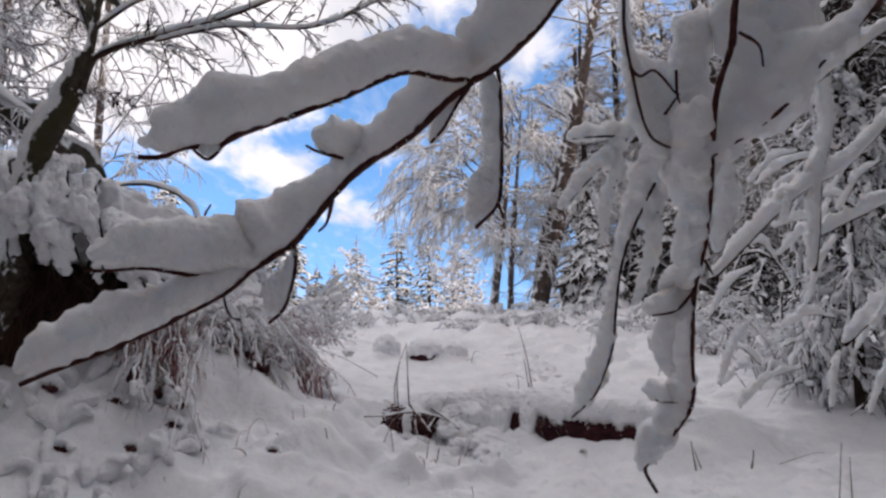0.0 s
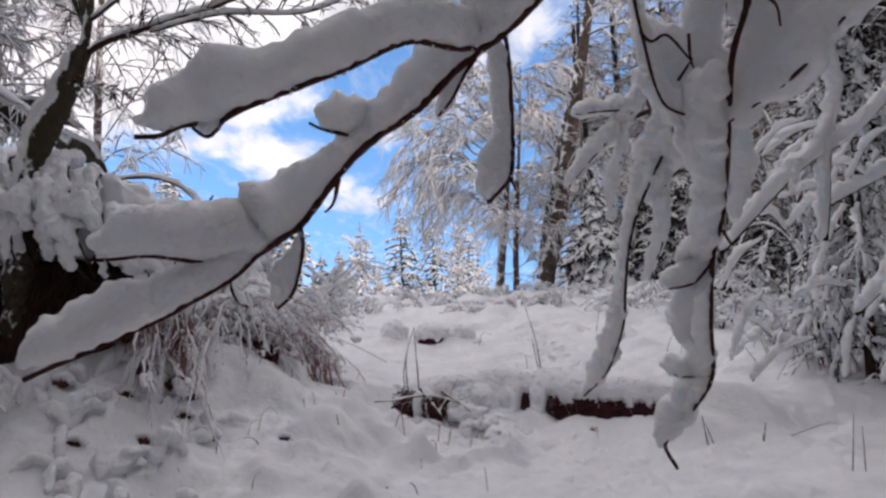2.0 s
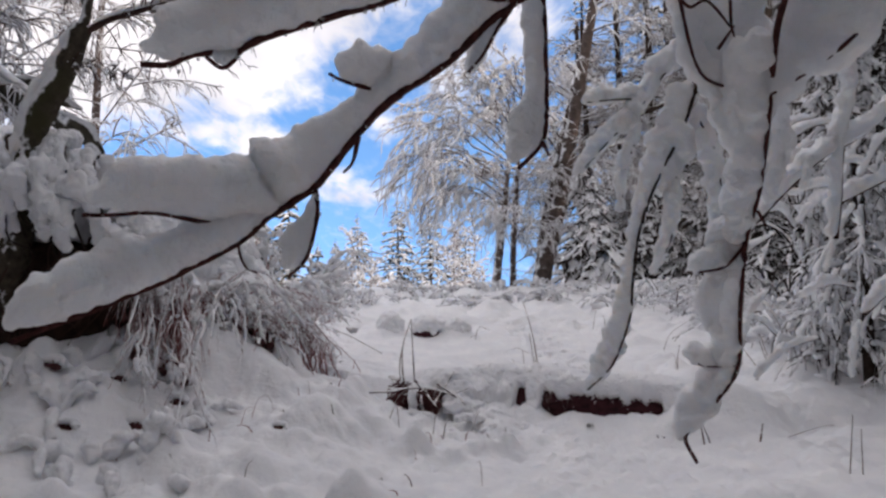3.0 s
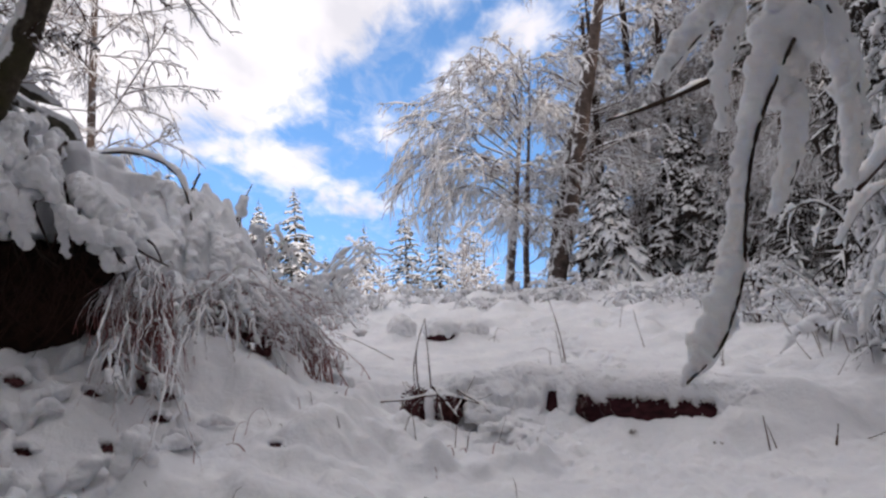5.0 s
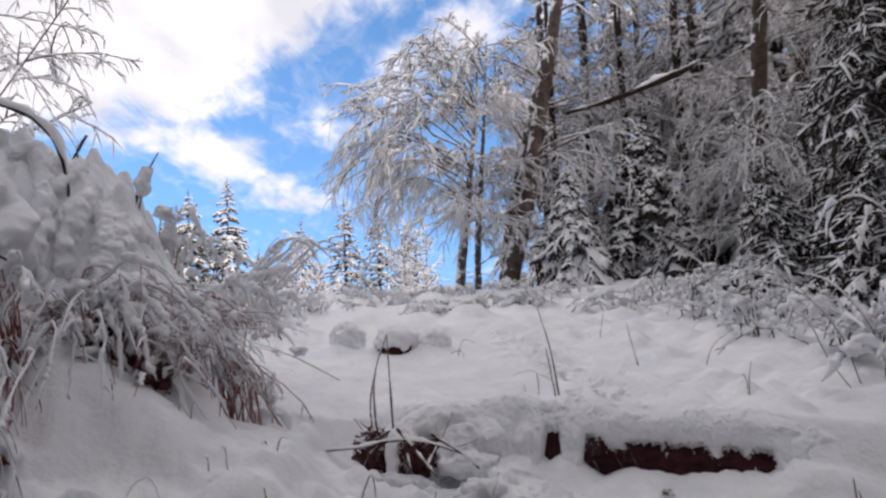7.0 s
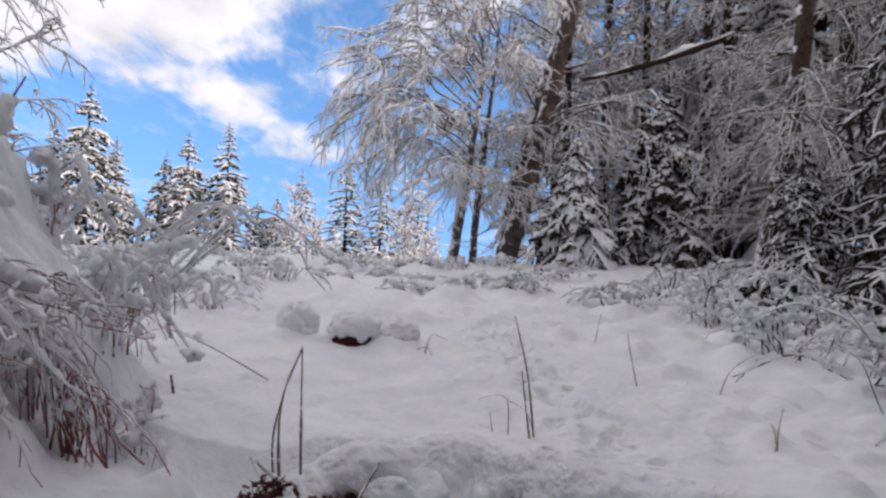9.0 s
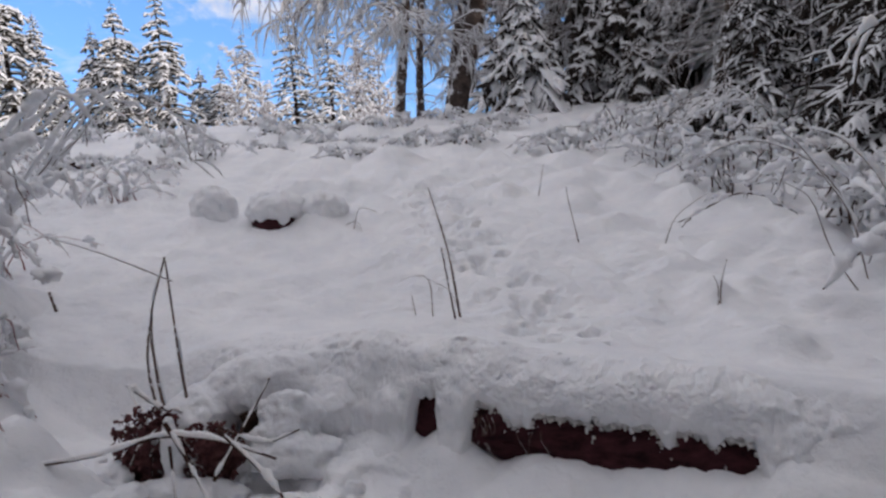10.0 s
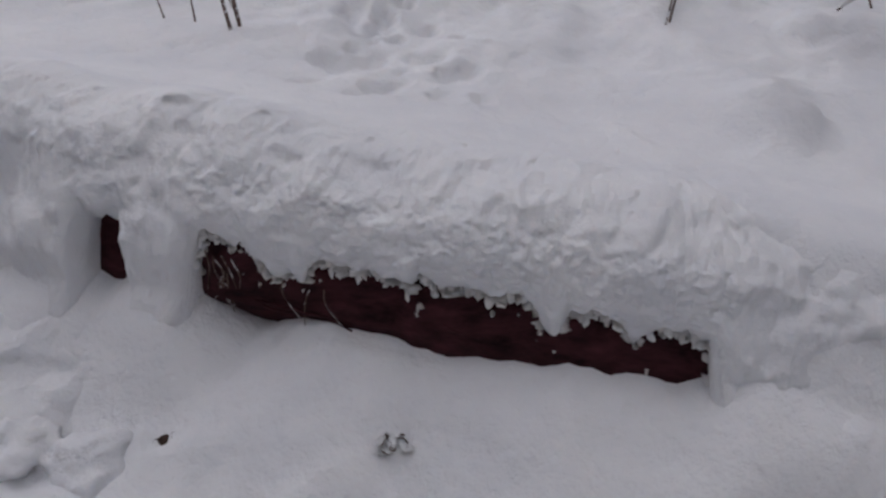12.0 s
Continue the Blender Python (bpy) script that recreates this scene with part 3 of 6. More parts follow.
# ---- the fallen log ----
def fallen_log():
    log = thing("fallen_log", "fallen reddish-brown log under a thick roll of snow", "log")
    axis = LOG_B - LOG_A
    length = np.linalg.norm(axis)
    d = axis / length
    back = np.array((-d[1], d[0], 0))
    back /= np.linalg.norm(back)
    n = 150
    u = np.linspace(0, 1, n)
    line = (LOG_A + axis * (.03 + .91 * u)[:, None])[None]
    v, f = tubes(line, np.full((1, n), 0.27) * (0.4 + 0.6 * rounded(n, 0.02))[None], 28)
    c = np.repeat(line[0], 28, axis=0)
    grain = wob(np.stack([v @ d * 0.25, v @ back, v[:, 2]], axis=-1), 0.11, 4)
    v = v + (v - c) * (0.05 * grain + 0.05 * wob(v, 0.4, 6))[:, None]
    part("trunk", (v, f), LOG_BARK, log, "wet dark red-brown bark with loose strips")
    # loose bark strips on the open front
    r = np.random.RandomState(2)
    for i in range(14):
        s = r.uniform(0.45, 0.78)
        a = r.uniform(-0.5, 0.3)
        p0 = LOG_A + axis * s - back * 0.272 * math.cos(a) + np.array((0, 0, 0.21 * math.sin(a)))
        q = resample([p0, p0 + d * r.uniform(0.05, 0.1) + np.array((0, 0, r.uniform(-.03, .02))) - back * 0.012, p0 + d * r.uniform(0.12, 0.24) + np.array((0, 0, r.uniform(-.06, .02)))], 7)[None]
        part("bark_strip", tubes(q, taper(q, 0.007, 0.003), 4), LOG_BARK, log)
    for i in range(12):
        s = r.choice((.465, .48, .535)) + r.normal(0, .008)
        p0 = LOG_A + axis * s - back * 0.283 + np.array((0, 0, r.uniform(.06, .16)))
        q = resample([p0, p0 + d * r.uniform(-.02, .03) + np.array((0, 0, -.06)), p0 + d * r.uniform(-.04, .05) + np.array((0, 0, r.uniform(-.2, -.1)))], 6)[None]
        part("bark_fibre", tubes(q, taper(q, 0.003, 0.0015), 4), STALK, log)
    # the snow: a thick roll from the front edge over the top and down behind
    m, k = 900, 90
    u = np.linspace(0.0, 1.0, m)
    base = LOG_A + axis * u[:, None]
    end = rounded(m, 0.10)
    phi = np.radians(np.concatenate([np.linspace(-22, 40, 52), np.linspace(42, 172, k - 55)]))
    pp = np.stack([base[:, 0], base[:, 1]], axis=-1)
    top = 0.185 + 0.035 * wob(pp, 1.1, 31)
    # where the bark is bare the edge hangs in drips, elsewhere it reaches the snow below
    bare = smooth(0.44, 0.462, u) * (1 - smooth(0.80, 0.835, u))
    hole = np.exp(-np.abs((u - 0.393) / 0.023) ** 2.4)
    bare = np.maximum(bare, np.minimum(1, hole * 1.3))
    r2 = np.random.RandomState(15)
    drip = 0.06 * billows(length, m, 0.05, r2, 0.0) + 0.05 * billows(length, m, 0.022, r2, 0.0) - 0.045 + 0.05 * billows(length, m, 0.3, r2, 0.0) - 0.05
    drip = drip + 0.16 * np.exp(-((u - 0.706) / 0.009) ** 2) + 0.12 * np.exp(-((u - 0.531) / 0.005) ** 2) + 0.08 * np.exp(-((u - 0.76) / 0.006) ** 2) + 0.1 * np.exp(-((u - 0.515) / 0.012) ** 2)
    drop = np.where(bare > 0.02, drip * bare + (1 - bare) * 0.62, 0.62)
    rows = []
    for j, p in enumerate(phi):
        front = np.clip((0.7 - p) / 1.08, 0, 1) ** 1.4
        rad = 0.275
        off = -rad * math.cos(p) * (1.0 + 1.35 * (1 - bare) * front)
        z = np.interp(u, [0, .12, .3, .8, 1], [.12, .2, .29, .27, .1]) + (top * math.sin(p) if p > 0 else 0.16 * math.sin(p)) - drop * front
        q = base + back * (np.zeros(m) + off)[:, None] * (0.35 + 0.65 * end)[:, None]
        q[:, 2] += z * (0.3 + 0.7 * end)
        rows.append(q)
    inner = []
    for w, dz in ((0.235, 0.0), (0.20, 0.03), (0.15, 0.06)):
        q = base - back * w
        q[:, 2] = rows[0][:, 2] + dz
        inner.append(q)
    grid = np.stack(inner[::-1] + rows, axis=1)
    shut = (1 - bare)[:, None] * np.concatenate([np.ones(3), np.clip((1.2 - phi) / 1.0, 0, 1)])[None]
    fluff = .008 * wob(grid, .13, 45, 2) + .006 * (np.abs(wob(grid, .06, 46, 2)) - .3)
    lump = fluff + (0.026 + 0.02 * shut) * wob(grid, 0.42, 37, 2) + 0.004 * shut * wob(grid, 0.16, 36, 2) + 0.009 * wob(grid, 0.10, 38) + 0.0028 * wob(grid, 0.035, 39)
    for u0, slant, deep in ((.13, .07, .04), (.30, .05, .035)):
        lump = lump - deep * shut * np.exp(-((u[:, None] - u0 - slant * (np.arange(k)[None] / k)) / .011) ** 2)
    grid = grid - back * lump[..., None] * 1.0 + np.array((0, 0, 1)) * lump[..., None] * 0.6
    i = (np.arange(m - 1)[:, None] * k + np.arange(k - 1)[None]).reshape(-1)
    part("snow_cap", (grid.reshape(-1, 3), np.stack([i, i + 1, i + k + 1, i + k], axis=-1)), SNOW_CRUMB, log, "thick soft snow roll with dripping edge")
    # short snow bits that cling to the bark
    bits = []
    edge = grid[:, 3]
    for _ in range(420):
        s = r.randint(int(m * .44), int(m * .86))
        low = np.array((0, 0, -abs(r.normal(0, .016))))
        bits.append(blob(edge[s] + low + d * r.normal(0, .006) + back * r.uniform(-.004, .03), r.uniform(.005, .02, 3), 8, .5, .015, r.randint(99)))
    for _ in range(26):
        s, a = r.choice((.485, .53, .62, .706, .74)) + r.normal(0, .012), r.uniform(0.05, 0.7)
        p0 = LOG_A + axis * s - back * 0.273 * math.cos(a) + np.array((0, 0, 0.24 * math.sin(a)))
        bits.append(blob(p0, (r.uniform(.004, .013), .008, r.uniform(.004, .018)), 12, 0.6, 0.012, r.randint(99)))
    part("clinging_snow", join(*bits), SNOW_NEAR, log, kind="stuff")


fallen_log()

# ---- the branches that hang into the path ----
def snow_branch(parent, name, points, thick, snow, push=None, count=None, wide=0.85, start=0.0, stop=1.0, lump=0.16, size=0.05, seed=1, sink=0.05, mat=None, uneven=0.25, cushion=0.06, fine=3, crumbs=0):
    """A bare stem and the snow that lies on it; thick: radii at both ends; snow: heights at several even steps (0: none)."""
    count = count or max(10, 5 * len(points))
    line = resample(points, count)
    r = np.linspace(thick[0], thick[1], count)
    knots = 1 + 0.18 * wob(line, 0.05, seed)
    stem = part(name, tubes(line[None], (r * knots)[None], 8, 0.12, seed), mat or BARK_TWIG, parent)
    if snow:
        n = count * fine
        line = resample(points, n)[int(start * n):max(int(stop * n), 4)]
        m = len(line)
        long = float(np.sum(np.linalg.norm(np.diff(line, axis=0), axis=1)))
        knots = np.linspace(0, 1, len(snow))
        if len(snow) == len(points):
            knots = np.concatenate([[0], np.cumsum(np.linalg.norm(np.diff(np.array(points), axis=0), axis=1))])
            knots = knots / knots[-1]
        full = np.interp(np.linspace(0, 1, m), knots, snow)
        full = full * (1 - uneven + uneven * billows(long, m, cushion, np.random.RandomState(seed)) * 1.6)
        h = full * rounded(m, min(0.45, max(0.03, 0.8 * max(snow) / long)))
        v, f = rolls(line[None], h[None], (h * wide + 0.002)[None], 26, lump, size, seed, push, sink, full[None])
        if fine > 4:
            fused("snow", (v, f), SNOW_NEAR, stem, .0036, 2, .011, .016)
        else:
            part("snow", (v, f), SNOW_NEAR, stem)
    if crumbs:
        # grains of ice and lichen along the under side
        rg = np.random.RandomState(seed + 50)
        pick = line[rg.randint(2, len(line) - 2, crumbs)] + rg.normal(0, 1, (crumbs, 3)) * 0.0022 + np.array((0, 0, -thick[1] * .5))
        part("ice_crust", join(*[blob(q, rg.uniform(.001, .003, 3), 6, .4, .004, 3) for q in pick]), SNOW_NEAR, stem, kind="stuff")
    return stem


def overhanging_branch():
    t = thing("overhanging_branch", "forked dark-red branch heaped with thick snow, hanging over the path", "branch")
    for name, points, thick, snow, push, seed, crumbs in [
            ("main_stem", [(0.325, 0.840, 2.208), (0.276, 0.820, 2.134), (0.240, 0.800, 2.087), (0.181, 0.770, 2.025), (0.145, 0.750, 1.996), (0.105, 0.740, 1.962), (0.062, 0.735, 1.919), (0.024, 0.730, 1.888), (-0.014, 0.732, 1.867), (-0.054, 0.745, 1.837), (-0.090, 0.760, 1.802), (-0.137, 0.780, 1.753), (-0.171, 0.775, 1.730), (-0.204, 0.772, 1.708), (-0.238, 0.760, 1.675), (-0.285, 0.740, 1.646), (-0.325, 0.720, 1.622), (-0.359, 0.690, 1.603), (-0.404, 0.660, 1.580), (-0.437, 0.640, 1.565), (-0.460, 0.620, 1.552)],
             (.0085, .0034), [.09, .09, .088, .082, .066, .058, .055, .052, .044, .04, .06, .084, .086, .056, .042, .05, .058, .066, .058, .055, .04], None, 3, 90),
            ("side_branch", [(0.149, 0.752, 1.999), (0.105, 0.700, 1.982), (0.059, 0.640, 1.970), (0.027, 0.600, 1.949), (-0.010, 0.550, 1.912), (-0.048, 0.490, 1.873), (-0.090, 0.460, 1.847), (-0.126, 0.440, 1.826), (-0.142, 0.435, 1.815), (-0.176, 0.430, 1.812), (-0.197, 0.425, 1.801), (-0.221, 0.420, 1.800)],
             (.0052, .0028), [.05, .06, .06, .056, .052, .05, .05, .055, .056, .05, .044, .03], None, 5, 80),
            ("side_branch", [(-0.014, 0.732, 1.867), (-0.051, 0.725, 1.871), (-0.085, 0.710, 1.877), (-0.104, 0.700, 1.885)], (.0036, .0022), [.05, .058, .056, .046], None, 8, 14),
            ("side_branch", [(-0.140, 0.785, 1.754), (-0.172, 0.780, 1.728), (-0.204, 0.772, 1.708), (-0.240, 0.750, 1.703), (-0.274, 0.730, 1.699), (-0.299, 0.710, 1.703), (-0.334, 0.690, 1.708), (-0.370, 0.675, 1.704), (-0.401, 0.660, 1.703)], (.0040, .0024), [.05, .075, .086, .086, .084, .078, .066, .05, .04], None, 9, 24),
            ("hanging_twig", [(-0.140, 0.780, 1.751), (-0.136, 0.780, 1.727), (-0.140, 0.780, 1.692), (-0.154, 0.780, 1.649), (-0.177, 0.780, 1.627)], (.0038, .0022), [.006, .016, .034, .044, .03], (-1, .3, .15), 10, 12),
            ("hanging_twig", [(-0.240, 0.760, 1.674), (-0.238, 0.760, 1.657), (-0.229, 0.760, 1.639), (-0.215, 0.760, 1.632)], (.0028, .0016), [.004, .008, .012, .008], (1, .2, .3), 11, 0),
            ("hanging_twig", [(0.186, 0.772, 2.026), (0.190, 0.780, 2.000), (0.191, 0.790, 1.920), (0.189, 0.790, 1.848), (0.181, 0.790, 1.806), (0.146, 0.790, 1.770)], (.0042, .0028), [.028, .034, .034, .028, .05, .055, .03], (-1, .3, .2), 12, 16),
            ("hanging_twig", [(0.147, 0.752, 1.997), (0.120, 0.750, 1.958), (0.100, 0.750, 1.923), (0.078, 0.750, 1.898)], (.0036, .0020), [.02, .026, .03, .016], (-.7, .3, -.5), 14, 10),
            ("spur", [(-0.135, 0.438, 1.822), (-0.144, 0.436, 1.808), (-0.154, 0.434, 1.800), (-0.168, 0.432, 1.810)], (.0028, .0020), [.01, .012, .01], None, 7, 0),
            ("spur", [(0.059, 0.640, 1.970), (0.048, 0.635, 1.982), (0.038, 0.630, 1.992)], (.0034, .0018), None, None, 6, 0), ("spur", [(-0.323, 0.690, 1.706), (-0.338, 0.685, 1.715)], (.0030, .0018), None, None, 15, 0),
            ("spur", [(0.183, 0.790, 1.807), (0.191, 0.790, 1.788)], (.0030, .0018), None, None, 13, 0),
            ("withered_leaf", [(-0.073, 0.750, 1.813), (-0.082, 0.750, 1.778), (-0.095, 0.750, 1.764)], (.0040, .0016), None, None, 16, 0)]:
        snow_branch(t, name, points, thick, snow, push, seed=seed, mat=BARK_RED, sink=-.03, fine=5, crumbs=crumbs, lump=.12, wide=.8, uneven=.2, cushion=.05)


def drooping_branch():
    rg = np.random.RandomState(44)
    t = thing("drooping_branch", "snow-laden twigs drooping beside the path, snow on one side", "branch")
    hang = [(0.66, .9, 2.34), (0.64, 0.93, 2.19), (0.63, 0.93, 2.12), (0.61, 0.94, 2.06), (0.6, 0.95, 2.01), (0.61, 1.0, 1.94), (0.62, 1.05, 1.86), (0.62, 1.1, 1.76), (0.61, 1.14, 1.68), (0.62, 1.2, 1.56), (0.64, 1.27, 1.45), (0.63, 1.3, 1.4), (0.58, 1.34, 1.32), (0.55, 1.36, 1.28), (0.58, 1.38, 1.22)]
    main = snow_branch(t, "main_stem", hang, (0.0066, 0.0042), None, seed=21, mat=BARK_RED, crumbs=50)
    left = cushions(hang[4:9], [.03, .046, .034, .03, .032], (-.8, 1, 0), rg, 1.1)
    lower = cushions(hang[8:14], [.028, .017, .02, .027, .025, .03, .03, .013], (-.8, 1, .1), rg, 1.1)
    right = cushions([(0.655, 1.1, 1.96), (0.672, 1.13, 1.88), (0.66, 1.14, 1.79)], [.026, .03, .018], (.8, 1, 0), rg, 1.1)
    fused("snow", join(left, lower, right), SNOW_NEAR, main, .0042, 6, .012, .024)
    for pts, width in [([(0.61, 1.14, 1.68), (0.57, 1.14, 1.64), (0.52, 1.14, 1.63)], [.02, .028, .026, .018]),
                       ([(0.64, 1.28, 1.44), (0.57, 1.28, 1.44), (0.55, 1.28, 1.46)], [.02, .026, .018]),
                       ([(.46, 1.0, 2.11), (.48, 1.0, 2.09), (.51, 1.0, 2.1), (.55, 1.0, 2.05)], None),
                       ([(.55, 1.0, 2.1), (.55, 1.0, 2.05), (.56, 1.0, 2.02)], None), ([(.52, .99, 2.01), (.55, .99, 2.05)], None),
                       ([(.64, .92, 2.14), (.67, .91, 2.11), (.675, .91, 2.07)], None), ([(.62, 1.1, 1.74), (.635, 1.1, 1.71)], None)]:
        twig = snow_branch(t, "side_twig", pts, (.0034, .0018), None, seed=int(pts[0][2] * 100), mat=BARK_RED)
        if width:
            fused("snow", cushions(pts, width, (0, .9, 1), rg, 1.05), SNOW_NEAR, twig, .004, 5, .011, .022)
    hung = snow_branch(t, "side_twig", [(.575, 1.16, 1.645), (.57, 1.19, 1.58), (.572, 1.2, 1.51)], (.003, .0015), None, seed=27, mat=BARK_RED)
    fused("snow", cushions([(.565, 1.16, 1.63), (.56, 1.19, 1.58), (.57, 1.2, 1.5)], [.016, .022, .02, .005], (-1, 0, 0), rg, .3), SNOW_NEAR, hung, .004, 3, .008, .02)
    slim = [(.44, 1.02, 2.42), (0.46, 1.02, 2.28), (0.46, 1.02, 2.19), (0.47, 1.02, 2.11), (0.49, 1.02, 2.0), (0.52, 1.02, 1.96), (0.6, 1.02, 1.94)]
    side = snow_branch(t, "side_branch", slim, (.0042, .0024), None, seed=25, mat=BARK_RED)
    fused("snow", join(cushions(slim[1:], [.008, .012, .018, .024, .03], (.5, 1, .3), rg, 1.15), cushions([(.51, 1.07, 2.13), (.55, 1.07, 2.08), (.57, 1.07, 2.0), (.61, 1.07, 1.97)], [.032, .042, .044, .04], (0, 1, 0), rg, .2), cushions([(.6, 1.04, 2.2), (.6, 1.04, 2.05)], [.036, .036], (-.4, 1, 0), rg, .3)), SNOW_NEAR, side, .0045, 7, .013, .026)
    upper = [(1.0, .88, 2.34), (.92, .9, 2.22), (0.83, 0.92, 2.12), (0.78, 0.93, 2.07), (0.73, 0.95, 2.01), (0.68, 0.98, 1.97), (0.61, 1.0, 1.93)]
    side = snow_branch(t, "side_branch", upper, (.0055, .003), None, seed=29, mat=BARK_RED)
    heap = [cushions(upper[1:], [.012, .018, .034, .05, .05, .042], (-.1, .8, 1), rg, .95)]
    for line, w in [([(.69, 1.0, 2.24), (.7, 1.0, 2.1), (.67, 1.0, 2.0)], .05), ([(.78, 1.0, 2.24), (.76, .99, 2.13), (.73, .99, 2.06)], .052), ([(.81, 1.02, 2.24), (.79, 1.02, 2.16)], .042)]:
        heap.append(cushions(line, [w, w, w * .85], (0, 1, 0), rg, .1))
    fused("snow", join(*heap), SNOW_NEAR, side, .005, 8, .014, .028)

    t2 = thing("hanging_branch", "long thin hanging branch with a snow-coated tip", "branch")
    hang = [(1.5, 3.1, 3.1), (1.35, 3.2, 2.77), (1.3, 3.2, 2.6), (1.22, 3.2, 2.4), (1.11, 3.2, 2.2), (1.03, 3.2, 2.03), (.98, 3.2, 1.87), (.95, 3.21, 1.68), (.93, 3.22, 1.5), (.87, 3.23, 1.33), (.82, 3.24, 1.24), (.71, 3.25, 1.14)]
    main = snow_branch(t2, "main_stem", hang, (0.011, 0.005), None, seed=33, mat=BARK_DARK)
    fused("snow", join(cushions(hang[2:], [.06, .075, .07, .05, .036, .03, .032, .04, .052, .045, .015], (-.7, 1, .2), rg, 1.05), cushions([(1.22, 3.22, 2.4), (1.16, 3.24, 2.28), (1.14, 3.25, 2.16)], [.08, .09, .06], (.4, 1, .2), rg, .3)), SNOW_NEAR, main, .009, 5, .022, .045)
    for i, (pts, width) in enumerate([([(1.34, 3.2, 2.84), (1.17, 3.2, 2.72), (1.0, 3.2, 2.5)], [.05, .055, .04]), ([(1.05, 3.2, 2.58), (.89, 3.2, 2.58), (.76, 3.2, 2.57)], [.035, .045, .04, .03]), ([(1.0, 3.2, 2.5), (.85, 3.2, 2.36), (.7, 3.2, 2.2)], [.04, .045, .03]), ([(1.0, 3.2, 2.5), (1.0, 3.2, 2.39), (.93, 3.2, 2.21), (.91, 3.2, 2.02)], [.025, .03, .03, .02]),
                                      ([(1.19, 3.2, 2.23), (1.16, 3.2, 1.92), (1.06, 3.2, 1.71)], [.035, .045, .02]), ([(1.3, 3.25, 2.55), (1.42, 3.28, 2.3), (1.44, 3.3, 2.0), (1.38, 3.3, 1.78)], [.05, .06, .05, .02])]):
        twig = snow_branch(t2, "side_twig", pts, (.006, .003), None, seed=34 + i, mat=BARK_DARK)
        fused("snow", cushions(pts, width, (-.3, .8, 1), rg, 1.0), SNOW_NEAR, twig, .009, 4, .022, .045)
    t3 = thing("reaching_branches", "long bare branches reaching out under thick snow", "branch")
    for i, (pts, s) in enumerate([
            ([(1.64, 3.71, 1.85), (2.12, 3.67, 2.31), (2.46, 3.65, 2.51), (2.8, 3.61, 2.87)], .075),
            ([(1.66, 3.24, 2.56), (1.94, 3.22, 2.76), (2.24, 3.19, 2.99), (2.61, 3.17, 3.24)], .07),
            ([(2.29, 3.89, 2.08), (2.57, 3.88, 2.21), (3.06, 3.86, 2.44)], .08),
            ([(2.24, 3.71, 1.89), (2.27, 3.69, 2.12), (2.29, 3.65, 2.45), (2.37, 3.62, 2.78), (2.31, 3.58, 3.11)], .07),
            ([(2.64, 4.17, 1.44), (2.85, 4.15, 1.62), (3.26, 4.12, 1.89)], .08)]):
        snow_branch(t3, "limb", pts, (0.014, 0.006), [s * .6, s, s, s * .8], seed=40 + i, size=0.09, lump=.34, uneven=.7, cushion=.10, push=(-1, 0, .5) if i == 3 else None)
    rng = np.random.RandomState(8)
    for i in range(26):
        p = np.array((rng.uniform(2.0, 3.3), rng.uniform(3.6, 4.8), rng.uniform(1.3, 3.0)))
        q = p + np.array((rng.uniform(-.5, -.15), rng.uniform(-.2, .2), rng.uniform(-.5, .1)))
        snow_branch(t3, "twig", [p, (p + q) / 2 + np.array((0, 0, .06)), q], (0.006, 0.0025), [.02, .045, .03], seed=60 + i, size=0.07, uneven=.8, lump=.34, cushion=.12)


overhanging_branch()
drooping_branch()

